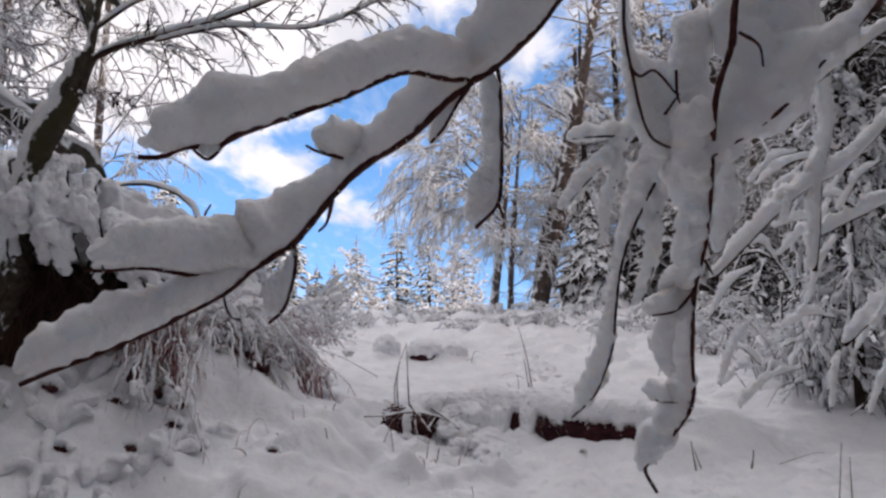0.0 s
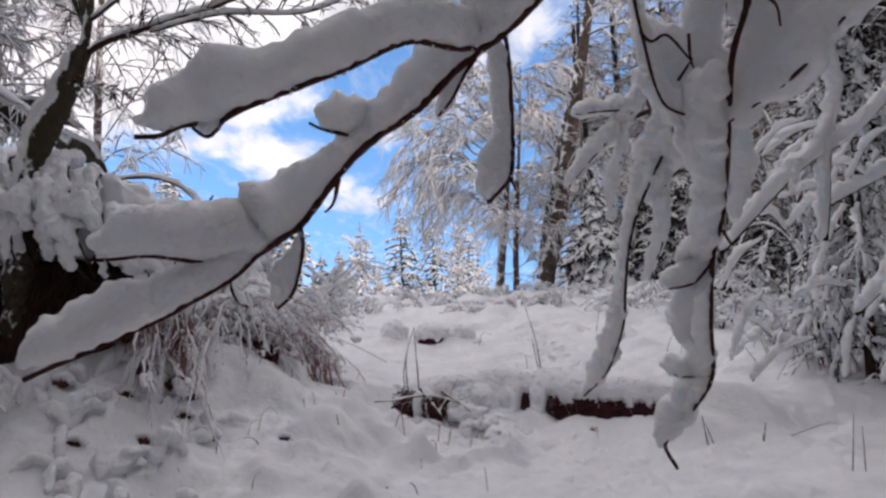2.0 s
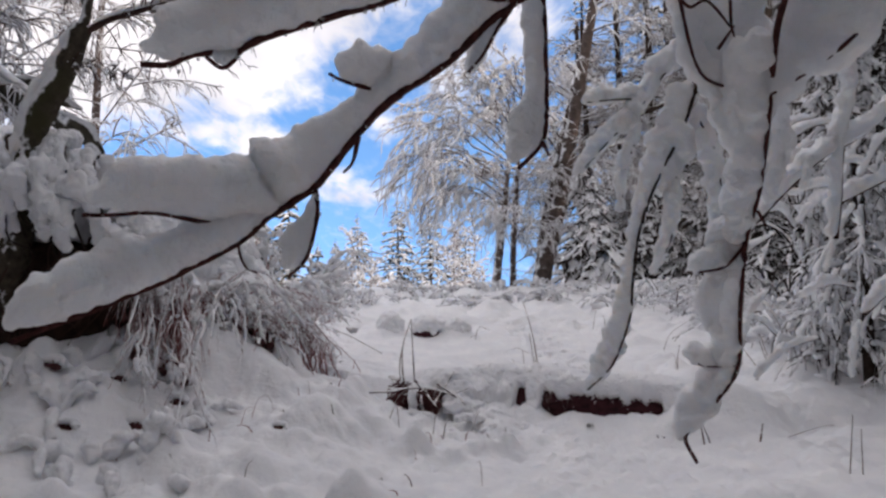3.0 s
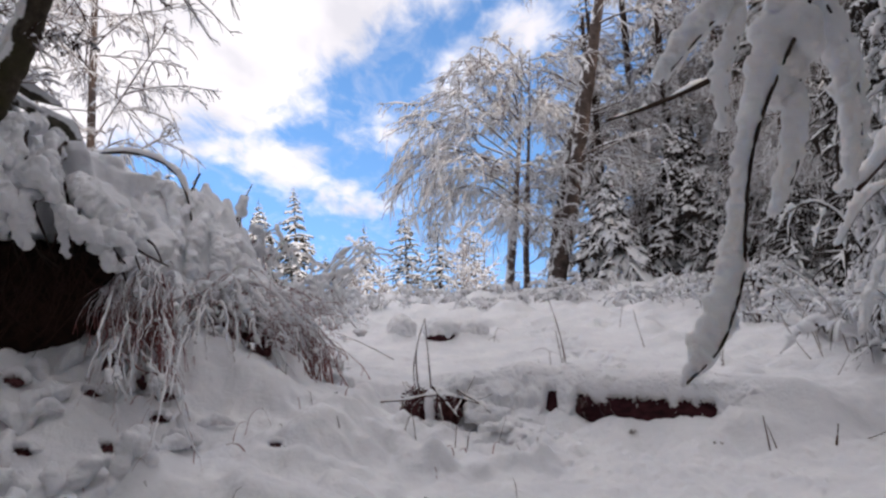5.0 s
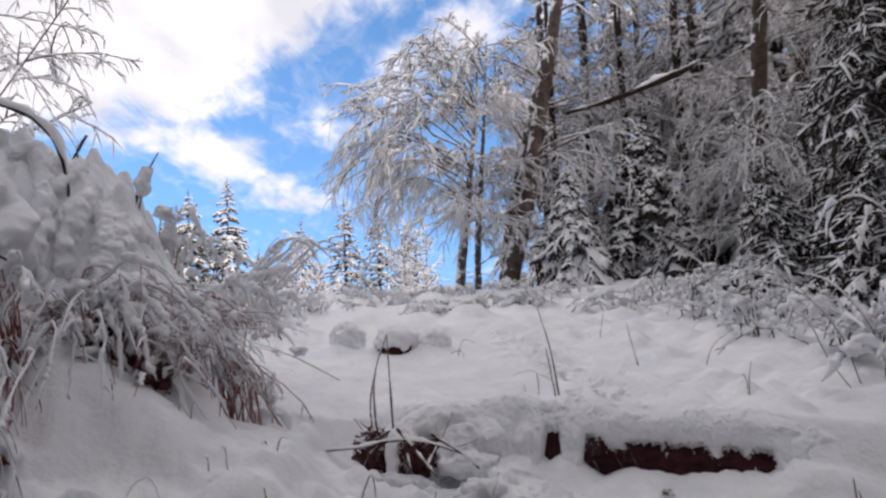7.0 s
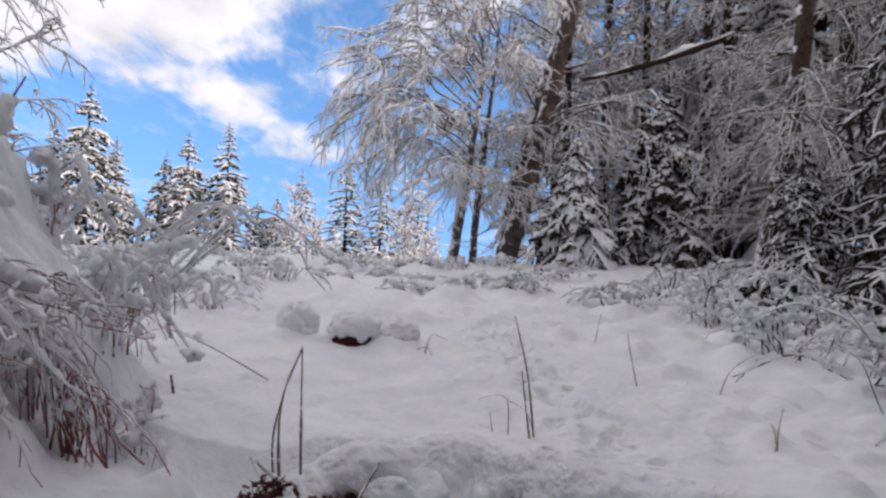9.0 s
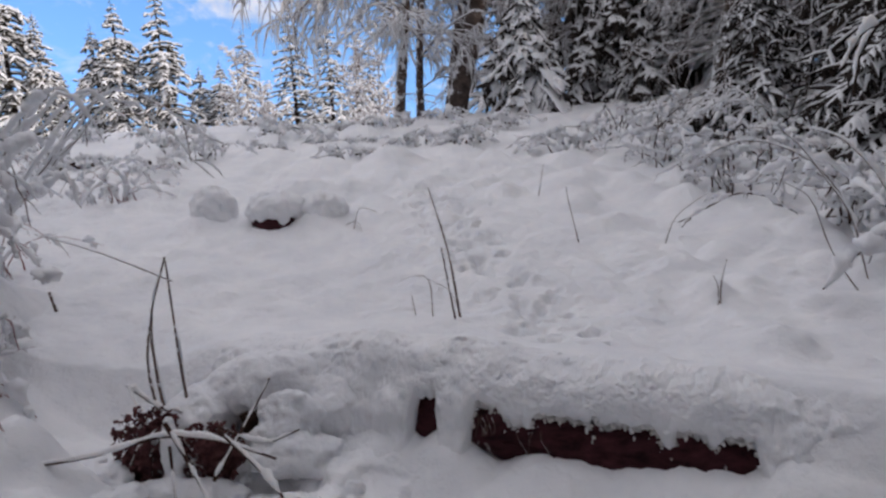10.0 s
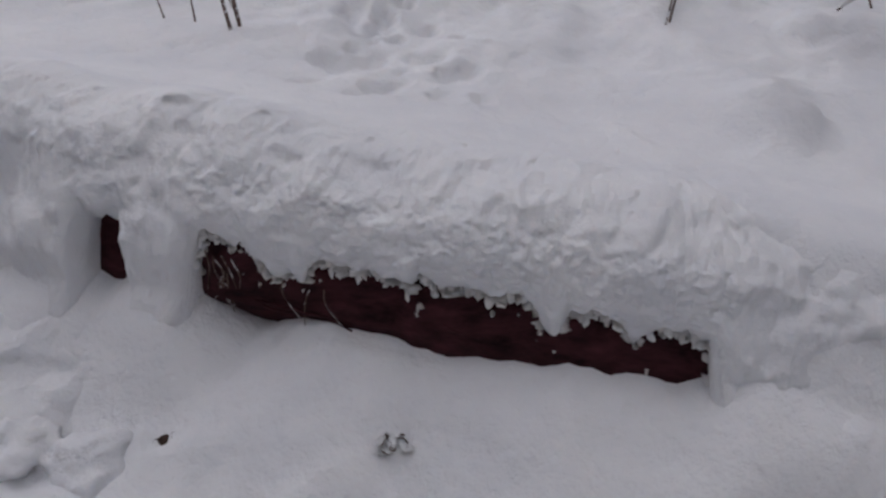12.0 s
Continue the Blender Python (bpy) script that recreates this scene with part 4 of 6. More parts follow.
# ---- shrubs, grass and trees ----
def shrub(name, label, category, base, n, height, reach, rng, twigs=5, arc=(0.55, 0.85), snow=0.06, stem=0.012, group="", lean=(0, 0), mats=None, sub=3, kink=1.0, dark=0, clots=0):
    """Arching stems from one root, with side twigs and clots of snow lying on all of them."""
    wood, white = mats or (BARK_TWIG, SNOW_FAR)
    x, y = base
    t = thing(name, label, category, group, at=(x, y, gz(x, y)))
    m = 13
    az = rng.uniform(0, 6.2832, n)
    out = rng.uniform(0.25, 1.0, n) * reach
    h = rng.uniform(0.4, 1.0, n) * height
    a = rng.uniform(*arc, n) * 3.1416
    s = np.linspace(0, 1, m)
    P = np.zeros((n, m, 3))
    P[..., 0] = (np.cos(az) * out)[:, None] * s ** 1.4 + lean[0] * s ** 1.5 + rng.normal(0, .18 * reach, (n, 1))
    P[..., 1] = (np.sin(az) * out)[:, None] * s ** 1.4 + lean[1] * s ** 1.5 + rng.normal(0, .18 * reach, (n, 1))
    P[..., 2] = h[:, None] * np.sin(a[:, None] * s) - 0.05
    walk_off = np.cumsum(rng.normal(0, 0.030 * height * kink, (n, m - 1, 3)), axis=1)
    P[:, 1:] += walk_off
    kids = children(P, twigs, rng, 0.25, 0.98, (30, 80), (0.18, 0.42), 0.25, 6)
    kids[:, 1:] += rng.normal(0, 0.016 * height * kink, (len(kids), 5, 3))
    geos = [tubes(kids, taper(kids, stem * .5, stem * .25), 4)]
    whites = [snow_lines(P, snow * 1.15, rng, .85, low=.0, k=6, dense=2, size=snow * 1.6, lump=.4), snow_lines(kids, snow * .85, rng, 0.65, low=.05, k=5, size=snow * 1.6, lump=.4)]
    if sub:
        small = children(kids, sub, rng, 0.3, 1.0, (30, 80), (0.3, 0.6), 0.3, 4)
        geos.append(tubes(small[::2], taper(small[::2], stem * .3, stem * .15), 3))
        whites.append(snow_lines(small, snow * .6, rng, 0.5, low=.1, k=4, size=snow * 1.6, lump=.4))
    for _ in range(clots):
        w = rng.uniform(.03, .085) * (1 + snow * 3)
        whites.append(blob(P[rng.randint(n), rng.randint(4, m)] + np.array((0, 0, .02)), (w, w * rng.uniform(.7, 1.4), w * rng.uniform(.5, .8)), 14, .55, .06, rng.randint(99)))
    for line in P:
        part("stem", tubes(line[None], np.linspace(stem, stem * .4, m)[None], 5), wood, t)
    # Dark flakes inside the shrub stand in for its shaded gaps.
    if dark:
        part("gap_shade", leaves((lean[0] * .3, lean[1] * .3, height * .3), (reach * .55, reach * .55, height * .36), dark, .045, rng), GAP_SHADE, t, "dark flakes standing for the shaded gaps inside", kind="stuff")
    part("twig_tangle", join(*geos), wood, t, kind="stuff")
    part("snow", join(*whites), white, t, kind="stuff")
    return t


def grass_tuft(base, n, height, reach, rng, group="", heap=1.0, label="bent dry grass stalks matted and weighed down by snow"):
    """Long stalks that rise and fall over like a fountain, with clots of snow, and dead leaves in the hollow under them."""
    n = int(n * .6)
    x, y = base
    t = thing("grass_tuft", label, "grass", group, at=(x, y, gz(x, y)))
    az = rng.uniform(0, 6.2832, n)
    out = rng.uniform(0.3, 1.0, n) * reach
    h = rng.uniform(0.6, 1.0, n) * height
    s = np.linspace(0, 1, 10)
    P = np.zeros((n, 10, 3))
    P[..., 0] = (np.cos(az) * out)[:, None] * s ** 1.2 + rng.normal(0, .12 * reach, (n, 1))
    P[..., 1] = (np.sin(az) * out)[:, None] * s ** 1.2 + rng.normal(0, .12 * reach, (n, 1))
    P[..., 2] = h[:, None] * np.sin(3.1416 * (0.05 + 0.9 * s)) ** 0.8 * (1 - .15 * s) - 0.04
    P[:, 1:] += np.cumsum(rng.normal(0, 0.03 * height, (n, 9, 3)), axis=1)
    part("stalk_mat", tubes(P, taper(P, .009, .004), 4), GRASS, t, kind="stuff")
    clots = [blob(P[i, j] + np.array((0, 0, .02)), (w, w * rng.uniform(.7, 1.3), w * rng.uniform(.5, .8)), 14, .55, .06, i) for i, j, w in zip(rng.randint(0, n, n // 8), rng.randint(2, 9, n // 8), rng.uniform(.03, .07, n // 8) * (.6 + .5 * height))]
    part("snow", join(snow_lines(P, .062, rng, 0.62, 0.05, 6, 0.9, 0.5, .07, dense=2), *clots), SNOW_FAR, t, kind="stuff")
    part("dead_leaves", join(leaves((0, 0, height * .26 * heap), (reach * .34 * heap, reach * .3 * heap, height * .25 * heap), 150, .045, rng), blob((0, 0, height * .16 * heap), (reach * .28 * heap, reach * .24 * heap, height * .22 * heap), 18, .15, .2, 4)), LEAVES, t, "dark red-brown rotten leaves", kind="stuff")
    return t


def stalk(name, label, lines, r, base, snow=0.0, category="stalk", seed=1, mat=None):
    t = thing(name, label, category)
    for i, pts in enumerate(lines):
        q = resample(pts, 12)
        stem = part("stem", tubes(q[None], np.linspace(r, r * .45, 12)[None] * (1 + .2 * wob(q, .06, seed))[None], 6), mat or STALK, t)
        if snow:
            h = snow * rounded(12, .2) * (0.3 + 1.3 * np.abs(wob(q, .2, seed + i)))
            q2 = resample(pts, 30)
            part("snow", rolls(q2[None], np.interp(np.linspace(0, 1, 30), np.linspace(0, 1, 12), h)[None], np.interp(np.linspace(0, 1, 30), np.linspace(0, 1, 12), h)[None] * .8, 10, .4, .06, seed + i), SNOW_NEAR, stem)
    return t


def frosted_tree(name, label, line, radius, rng, limbs=16, branches=7, twigs=6, subtwigs=0, u0=0.25, length=(0.25, 0.42), spread=(50, 85), droop=(0.15, 0.35, 0.5), lift=0.2, flat=0.4, bark=None, tiny=0.011, group="", tip=.45, thin=.16, arcs=None, rime=1.0):
    """A bare tree, its trunk along the line, every twig white with rime and snow."""
    base = np.array(line[0])
    t = thing(name, label, "tree", group, at=tuple(base))
    P = (resample(line, 24) - base)[None]
    rr = np.linspace(radius, radius * tip, 24)
    part("trunk", tubes(P, rr[None] * (1 + .06 * wob(P[0], .6, 4))[None], 14, 0.06, rng.randint(99)), bark or BARK, t)
    L = children(P, limbs, rng, u0, 0.98, spread, length, droop[0], 8, 0.45, flat, lift)
    if arcs is not None:
        L = np.concatenate([L, arcs - base])
    B = children(L, branches, rng, 0.15, 1.0, (30, 65), (0.32, 0.55), droop[1], 6, 0.4, .3)
    T = children(B, twigs, rng, 0.15, 1.0, (25, 65), (0.3, 0.55), droop[2], 5, 0.4, .2)
    for limb in L:
        part("limb", tubes(limb[None], np.linspace(radius * thin, tiny * 1.2, len(limb))[None], 6), BARK, t)
    part("twig_mass", join(tubes(B, taper(B, tiny * 2.0, tiny), 4), tubes(T, taper(T, tiny * 1.2, tiny * .7), 3)), FROST, t, kind="stuff")
    geos = [snow_lines(L, tiny * 5 * rime, rng, min(rime, 1), .4, 6, size=.3), snow_lines(B, tiny * 4 * rime, rng, .9 * rime, .4, 5, size=.2), snow_lines(T, tiny * 3.4 * rime, rng, .8 * rime, .4, 4, size=.2)]
    if subtwigs:
        S = children(T, subtwigs, rng, 0.2, 1.0, (25, 60), (0.35, 0.6), droop[2], 4, .4)
        geos.append(tubes(S, taper(S, tiny * .9, tiny * .5), 3))
    part("rime", join(*geos), SNOW_FAR, t, kind="stuff")
    return t


def conifer(name, label, base, height, width, rng, boughs=110, laterals=9, snow=0.10, low=0.06, needles=None, group="", droop=0.45, pad=0.5, fullness=1.0, hang_count=3, bulk=1.0, axis_snow=1.2, shelf=0.0):
    """A spruce: whorls of drooping boughs, each a flat spray of twigs, with pads of snow."""
    t = thing(name, label, "conifer tree", group, at=base)
    trunk = np.linspace((0, 0, -.2), (0, 0, height), 12)[None]
    part("trunk", tubes(trunk, np.linspace(height * .016 + .03, .015, 12)[None], 8), BARK_DARK, t)
    u = np.sort(rng.uniform(0, 1, boughs)) ** 0.85
    z = (low + (0.985 - low) * u) * height
    az = np.arange(boughs) * 2.399 + rng.normal(0, .3, boughs)
    ln = width * .5 * np.clip(1.02 - u, .02, 1) ** 0.85 * rng.uniform(.72, 1.12, boughs) * fullness + .05
    s = np.linspace(0, 1, 7)
    P = np.zeros((boughs, 7, 3))
    P[..., 0] = (np.cos(az) * ln)[:, None] * s
    P[..., 1] = (np.sin(az) * ln)[:, None] * s
    P[..., 2] = z[:, None] + ln[:, None] * (0.12 * s - (droop * rng.uniform(.7, 1.3, (boughs, 1))) * s ** 1.7)
    K = children(P, laterals, rng, 0.12, 1.0, (40, 70), (0.28, 0.5), 0.35, 4, 0.5, 0.92)
    need = needles or NEEDLES
    thick = np.clip(ln * .055, .012, .07) * bulk
    R1 = thick[:, None] * np.linspace(.7, .5, 7)[None]
    R2 = np.repeat(thick * .75, laterals)[:, None] * np.array((.8, 1.0, .8, .15))[None]
    green = [tubes(P, R1, 5, .3, 2), tubes(K, R2, 4, .4, 3)]
    if hang_count:
        hang = children(K, hang_count, rng, 0.2, 1.0, (50, 80), (0.3, 0.5), 0.9, 3, 0.3)
        R3 = np.repeat(np.repeat(thick * .45, laterals), hang_count)[:, None] * np.array((1.0, .9, .1))[None]
        green.append(tubes(hang, R3, 3))
    part("foliage", join(*green), need, t, kind="stuff")
    keep = rng.uniform(size=len(K)) < pad
    H = snow * np.clip(np.repeat(ln, laterals) / (width * .4), .25, 1)[:, None] * rng.uniform(.5, 1.1, (len(K), 4)) * np.array((.5, 1, 1, .3))[None]
    HP = snow * axis_snow * np.clip(ln / (width * .4), .25, 1)[:, None] * rng.uniform(.5, 1.1, (boughs, 7)) * np.array((.2, .5, .9, 1, 1, .9, .4))[None]
    extra = []
    if shelf:
        # broad flat shelves of snow on the ends of some boughs
        lying = rng.uniform(size=boughs) < shelf
        S = P[lying][:, 2:]
        w = ln[lying][:, None] * rng.uniform(.3, .5, (len(S), 5)) * np.array((.5, .9, 1, .9, .4))[None]
        extra = [rolls(S, np.clip(w * .2, .02, .13), w, 9, .25, .25, 8, sink=-.1)]
    part("snow", join(*extra, rolls(K[keep], H[keep], H[keep] * 1.7, 6, .3, .2, 5, sink=.05), rolls(P, HP, HP * 2.0, 6, .3, .25, 6, sink=.05)), SNOW_FAR, t, kind="stuff")
    return t


def shading_conifer(name, label, base, height, width, rng, boughs, group):
    """A coarse spruce in broad boughs, for the unseen trees that shade the clearing."""
    t = thing(name, label, "conifer tree", group, at=base)
    trunk = np.linspace((0, 0, -.4), (0, 0, height), 6)[None]
    part("trunk", tubes(trunk, np.linspace(height * .016 + .05, .02, 6)[None], 6), BARK_DARK, t)
    u = np.linspace(0, 1, boughs) ** 0.85
    az = np.arange(boughs) * 2.399
    ln = width * .5 * np.clip(1.03 - u, .02, 1) ** 0.8 * rng.uniform(.75, 1.15, boughs)
    s = np.linspace(0, 1, 4)
    P = np.zeros((boughs, 4, 3))
    P[..., 0], P[..., 1] = (np.cos(az) * ln)[:, None] * s, (np.sin(az) * ln)[:, None] * s
    P[..., 2] = (.04 + .95 * u)[:, None] * height + ln[:, None] * (.1 * s - .5 * s ** 1.7)
    K = children(P, 8, rng, .12, 1.0, (40, 70), (.3, .5), .4, 3, .5, .9)
    thick = np.clip(ln * .06, .02, .18)
    part("foliage", join(tubes(P, thick[:, None] * np.array((.6, 1.2, 1, .1))[None], 4), tubes(K, np.repeat(thick * .8, 8)[:, None] * np.array((.8, 1.1, .1))[None], 3)), NEEDLES, t, kind="stuff")
    H = thick[:, None] * np.array((.1, .9, 1, .3))[None] * rng.uniform(.4, 1, (boughs, 1))
    HK = np.repeat(H[:, 1:2], 8, axis=0) * np.array((.4, 1.0, .2))[None]
    part("snow", join(rolls(P, H * 1.3, H * 2.4, 5, .3, .4, 6, sink=-.3), rolls(K, HK, HK * 2.0, 4, .3, .4, 7, sink=-.2)), SNOW_FAR, t, kind="stuff")
    return t


def weeping_cedar(name, label, base, height, width, rng, boughs=64, laterals=8, snow=.07, low=.04):
    """A young cedar: boughs that bend down, hung with twigs in beads and clots of snow, dark inside."""
    t = thing(name, label, "conifer tree", at=base)
    trunk = np.linspace((0, 0, -.2), (0, 0, height), 12)[None]
    part("trunk", tubes(trunk, np.linspace(.09, .015, 12)[None], 8), BARK_DARK, t)
    u = np.linspace(0, 1, boughs) ** .85
    az = np.arange(boughs) * 2.399 + rng.normal(0, .4, boughs)
    ln = width * .5 * np.clip(1.04 - u, .08, 1) ** .55 * rng.uniform(.6, 1.15, boughs)
    s = np.linspace(0, 1, 14)
    P = np.zeros((boughs, 14, 3))
    P[..., 0] = (np.cos(az) * ln)[:, None] * np.sin(s * 1.45)
    P[..., 1] = (np.sin(az) * ln)[:, None] * np.sin(s * 1.45)
    P[..., 2] = ((low + .95 * u) * height)[:, None] + ln[:, None] * (.35 * s - rng.uniform(.9, 1.7, (boughs, 1)) * s ** 2.2)
    P[:, 1:] += np.cumsum(rng.normal(0, .018, (boughs, 13, 3)), axis=1)
    K = children(P, laterals, rng, .15, 1, (35, 75), (.25, .5), .9, 9, .4)
    K[:, 1:] += rng.normal(0, .012, (len(K), 8, 3))
    S = children(K, 4, rng, .2, 1, (30, 70), (.3, .55), .6, 5, .4)
    for line in P:
        part("bough", tubes(line[None], np.linspace(.02, .006, 14)[None], 5), BARK_DARK, t)
    part("foliage", join(tubes(K, taper(K, .013, .006), 4, .4, 3), tubes(S, taper(S, .011, .004), 3, .4, 5)), NEEDLES_DARK, t, kind="stuff")
    part("snow", join(snow_lines(P, snow * 1.2, rng, .9, .1, 7, 1.1, .5, .1), snow_lines(K, snow, rng, .85, .0, 6, 1.1, .5, .08), snow_lines(S, snow * .6, rng, .6, .0, 5, 1.0, .5, .06)), SNOW_FAR, t, kind="stuff")
    return t

# ---- the left bank ----
def root_mass():
    """The torn-up root plate: dark earth under an overhang of snow."""
    rng = np.random.RandomState(3)
    t = thing("root_plate", "torn-up root plate of dark earth under hanging snow", "tree stump")
    part("earth", join(blob((-4.7, 7.75, 1.75), (1.1, .5, .75), 56, .16, .5, 3), blob((-3.75, 7.7, 1.85), (.36, .3, .42), 40, .2, .25, 4)), EARTH, t, "dark red-brown earth and roots")
    for i in range(30):
        # folds of snow that drape over the roots
        x = -5.7 + .085 * i + rng.normal(0, .05)
        top = float(np.interp(x, [-5.7, -4.7, -4.3, -4.05, -3.5, -3.2], [3.75, 3.55, 3.45, 3.3, 2.75, 2.35])) + rng.normal(0, .08) - .25 * (i % 2)
        low = max(2.15, min(top - .3, rng.uniform(2.15, 2.8)))
        lean, near = rng.uniform(.0, .5), 7.0 - .14 * (i % 2)
        line = [(x - lean * .5, 7.6, top + .05), (x, near + .2, top - .08), (x + lean * .6 + rng.normal(0, .04), near, top * .55 + low * .45), (x + lean + rng.normal(0, .05), near + .05, low)]
        root = part("root", tubes(resample([(a, b + .1, c) for a, b, c in line] + [(x + lean * 1.4, 7.15, low - rng.uniform(.1, .4))], 16)[None], np.linspace(.03, .008, 16)[None], 6), BARK_DARK, t)
        w = rng.uniform(.05, .12)
        fused("hanging_snow", cushions(line, [w * 1.1, w * 1.2, w, w * .8, w, w * .7], (rng.uniform(-.4, .4), -1, .3), rng, .4, .7, .6), SNOW_FAR, root, .017, 2, .07, .09)
    fused("snow_cap", join(blob((-4.75, 8.15, 2.85), (1.25, .8, .75), 60, .2, .4, 12), blob((-3.75, 8.25, 2.3), (.5, .5, .5), 50, .3, .3, 13), cushions([(-5.4, 7.7, 3.5), (-4.4, 7.75, 3.25), (-3.6, 7.8, 2.6), (-3.3, 7.9, 2.2)], [.25, .25, .2, .15], (0, 0, 1), rng, 0)), SNOW_FAR, t, .03, 3, .08, .16)
    P = np.stack([resample([(a, 7.3 + rng.normal(0, .06), b), (a + rng.normal(0, .1), 7.15, b - .3), (a + rng.normal(0, .2), 7.1, b - rng.uniform(.5, .9))], 6) for a, b in zip(rng.uniform(-5.4, -3.4, 40), rng.uniform(2.0, 2.5, 40))])
    part("root_hair", join(tubes(P, taper(P, .012, .004), 4), tubes(children(P, 4, rng, .1, 1, (30, 70), (.2, .5), .5, 4), np.full((160, 4), .004), 3)), BARK_TWIG, t, kind="stuff")
    return t


def grass_curtain(ridge, roots, n, rng, group, drop=(.35, .8), out=(-.1, .25), forward=(.05, .4), heaps=(), roof=.07):
    """Long dry stalks that rise to a ridge, fold over and hang down in front of it, with snow on the ridge and rotten leaves in the hollows."""
    x, y = roots[0], roots[1]
    base = np.array((x, y, gz(x, y)))
    t = thing("grass_tuft", "folded reddish dry grass hanging under a roof of snow", "grass", group, at=tuple(base))
    R = resample(ridge, 40) - base
    P = []
    for _ in range(n):
        q = R[rng.randint(40)] + rng.normal(0, .045, 3)
        a = np.array((q[0] * .6 + rng.normal(0, .12), .1 + rng.normal(0, .08), -.08))
        away = np.array((rng.uniform(*out), -rng.uniform(*forward), -rng.uniform(*drop) * max(.35, q[2])))
        P.append(resample([a, a * .4 + q * .6 + rng.normal(0, .04, 3), q, q + away * np.array((.5, .65, .25)), q + away * np.array((.9, .95, .65)), q + away + rng.normal(0, .04, 3)], 14))
    P = np.array(P)
    P[:, 1:] += np.cumsum(rng.normal(0, .010, (n, 13, 3)), axis=1)
    part("stalk_mat", tubes(P, taper(P, .009, .004), 4), GRASS, t, "reddish dry stalks", kind="stuff")
    fine = children(P, 2, rng, .45, 1, (20, 60), (.15, .35), .5, 5)
    part("blade_mat", tubes(fine, taper(fine, .005, .002), 3), GRASS, t, kind="stuff")
    part("snow", join(snow_lines(P[:, 3:10], .05, rng, .4, .4, 6, .9, .35, .12, dense=2), snow_lines(fine, .022, rng, .15, .3, 5)), SNOW_FAR, t, kind="stuff")
    lumps = [cushions(R[::8], [roof * .7, roof, roof * 1.1, roof, roof * .7], (0, .3, 1), rng, .3, 1.1, .6)]
    for _ in range(int(n * .14)):
        w = rng.uniform(.03, .08)
        lumps.append(blob(P[rng.randint(n), rng.randint(5, 13)], (w, w * rng.uniform(.7, 1.3), w * rng.uniform(.6, .9)), 12, .4, .08, rng.randint(99)))
    fused("snow_roof", join(*lumps), SNOW_FAR, t, .014, 3, .035, .06, "clotted snow on the folded stalks", "stuff")
    for cx, cy, cz, rx, rz in heaps:
        c = np.array((cx, cy, cz)) - base
        part("dead_leaves", join(leaves(c, (rx, .12, rz), 420, .026, rng), blob(c + np.array((0, .04, 0)), (rx * .9, .08, rz * .9), 18, .2, .2, 4)), LEAVES, t, "dark red rotten leaves", kind="stuff")
    return t


root_mass()
rng = np.random.RandomState(17)
for x, y, h, r in [(-5.0, 9.1, .5, .7), (-4.3, 9.2, .35, .5), (-5.7, 9.0, .8, .9)]:
    shrub("snowed_bush", "tangled bush on the snow-buried thicket, bent low", "bush", (x, y), 9, h, r, rng, 5, (.7, .98), .15, .012, "bushes on the bank", dark=14, clots=8)
r10 = np.random.RandomState(23)
grass_curtain([(-3.3, 8.5, 1.72), (-2.9, 8.4, 1.75), (-2.55, 8.3, 1.73), (-2.38, 8.25, 1.6), (-2.2, 8.25, 1.5), (-1.93, 8.3, 1.36)], (-2.55, 8.65), 120, r10, "grass tufts on the bank", (.15, .6), (-.15, .3), (.02, .3), [(-2.69, 8.2, 1.42, .2, .22), (-2.32, 8.12, 1.16, .24, .2), (-2.95, 8.25, 1.32, .16, .2), (-2.5, 8.2, 1.34, .2, .22)])
grass_curtain([(-3.4, 7.65, 1.9), (-3.2, 7.5, 2.02), (-2.95, 7.5, 1.85)], (-3.2, 7.7), 70, r10, "grass tufts on the bank", (.6, 1.1), (-.15, .2), (.1, .7), [(-3.35, 7.25, 1.15, .07, .1), (-3.0, 7.2, .95, .06, .08)], .06)
grass_curtain([(-3.6, 9.0, 1.95), (-3.1, 9.0, 1.95), (-2.6, 8.9, 1.9), (-2.2, 8.9, 1.78), (-1.8, 8.95, 1.6)], (-2.6, 9.1), 70, r10, "grass tufts on the bank", (.2, .5), (-.1, .5), (.0, .3), (), .08)
grass_curtain([(-2.1, 8.7, 1.5), (-1.8, 8.6, 1.35), (-1.6, 8.55, 1.15)], (-1.85, 8.75), 34, r10, "grass tufts on the bank", (.4, .9), (.05, .4), (.0, .25), (), .03)


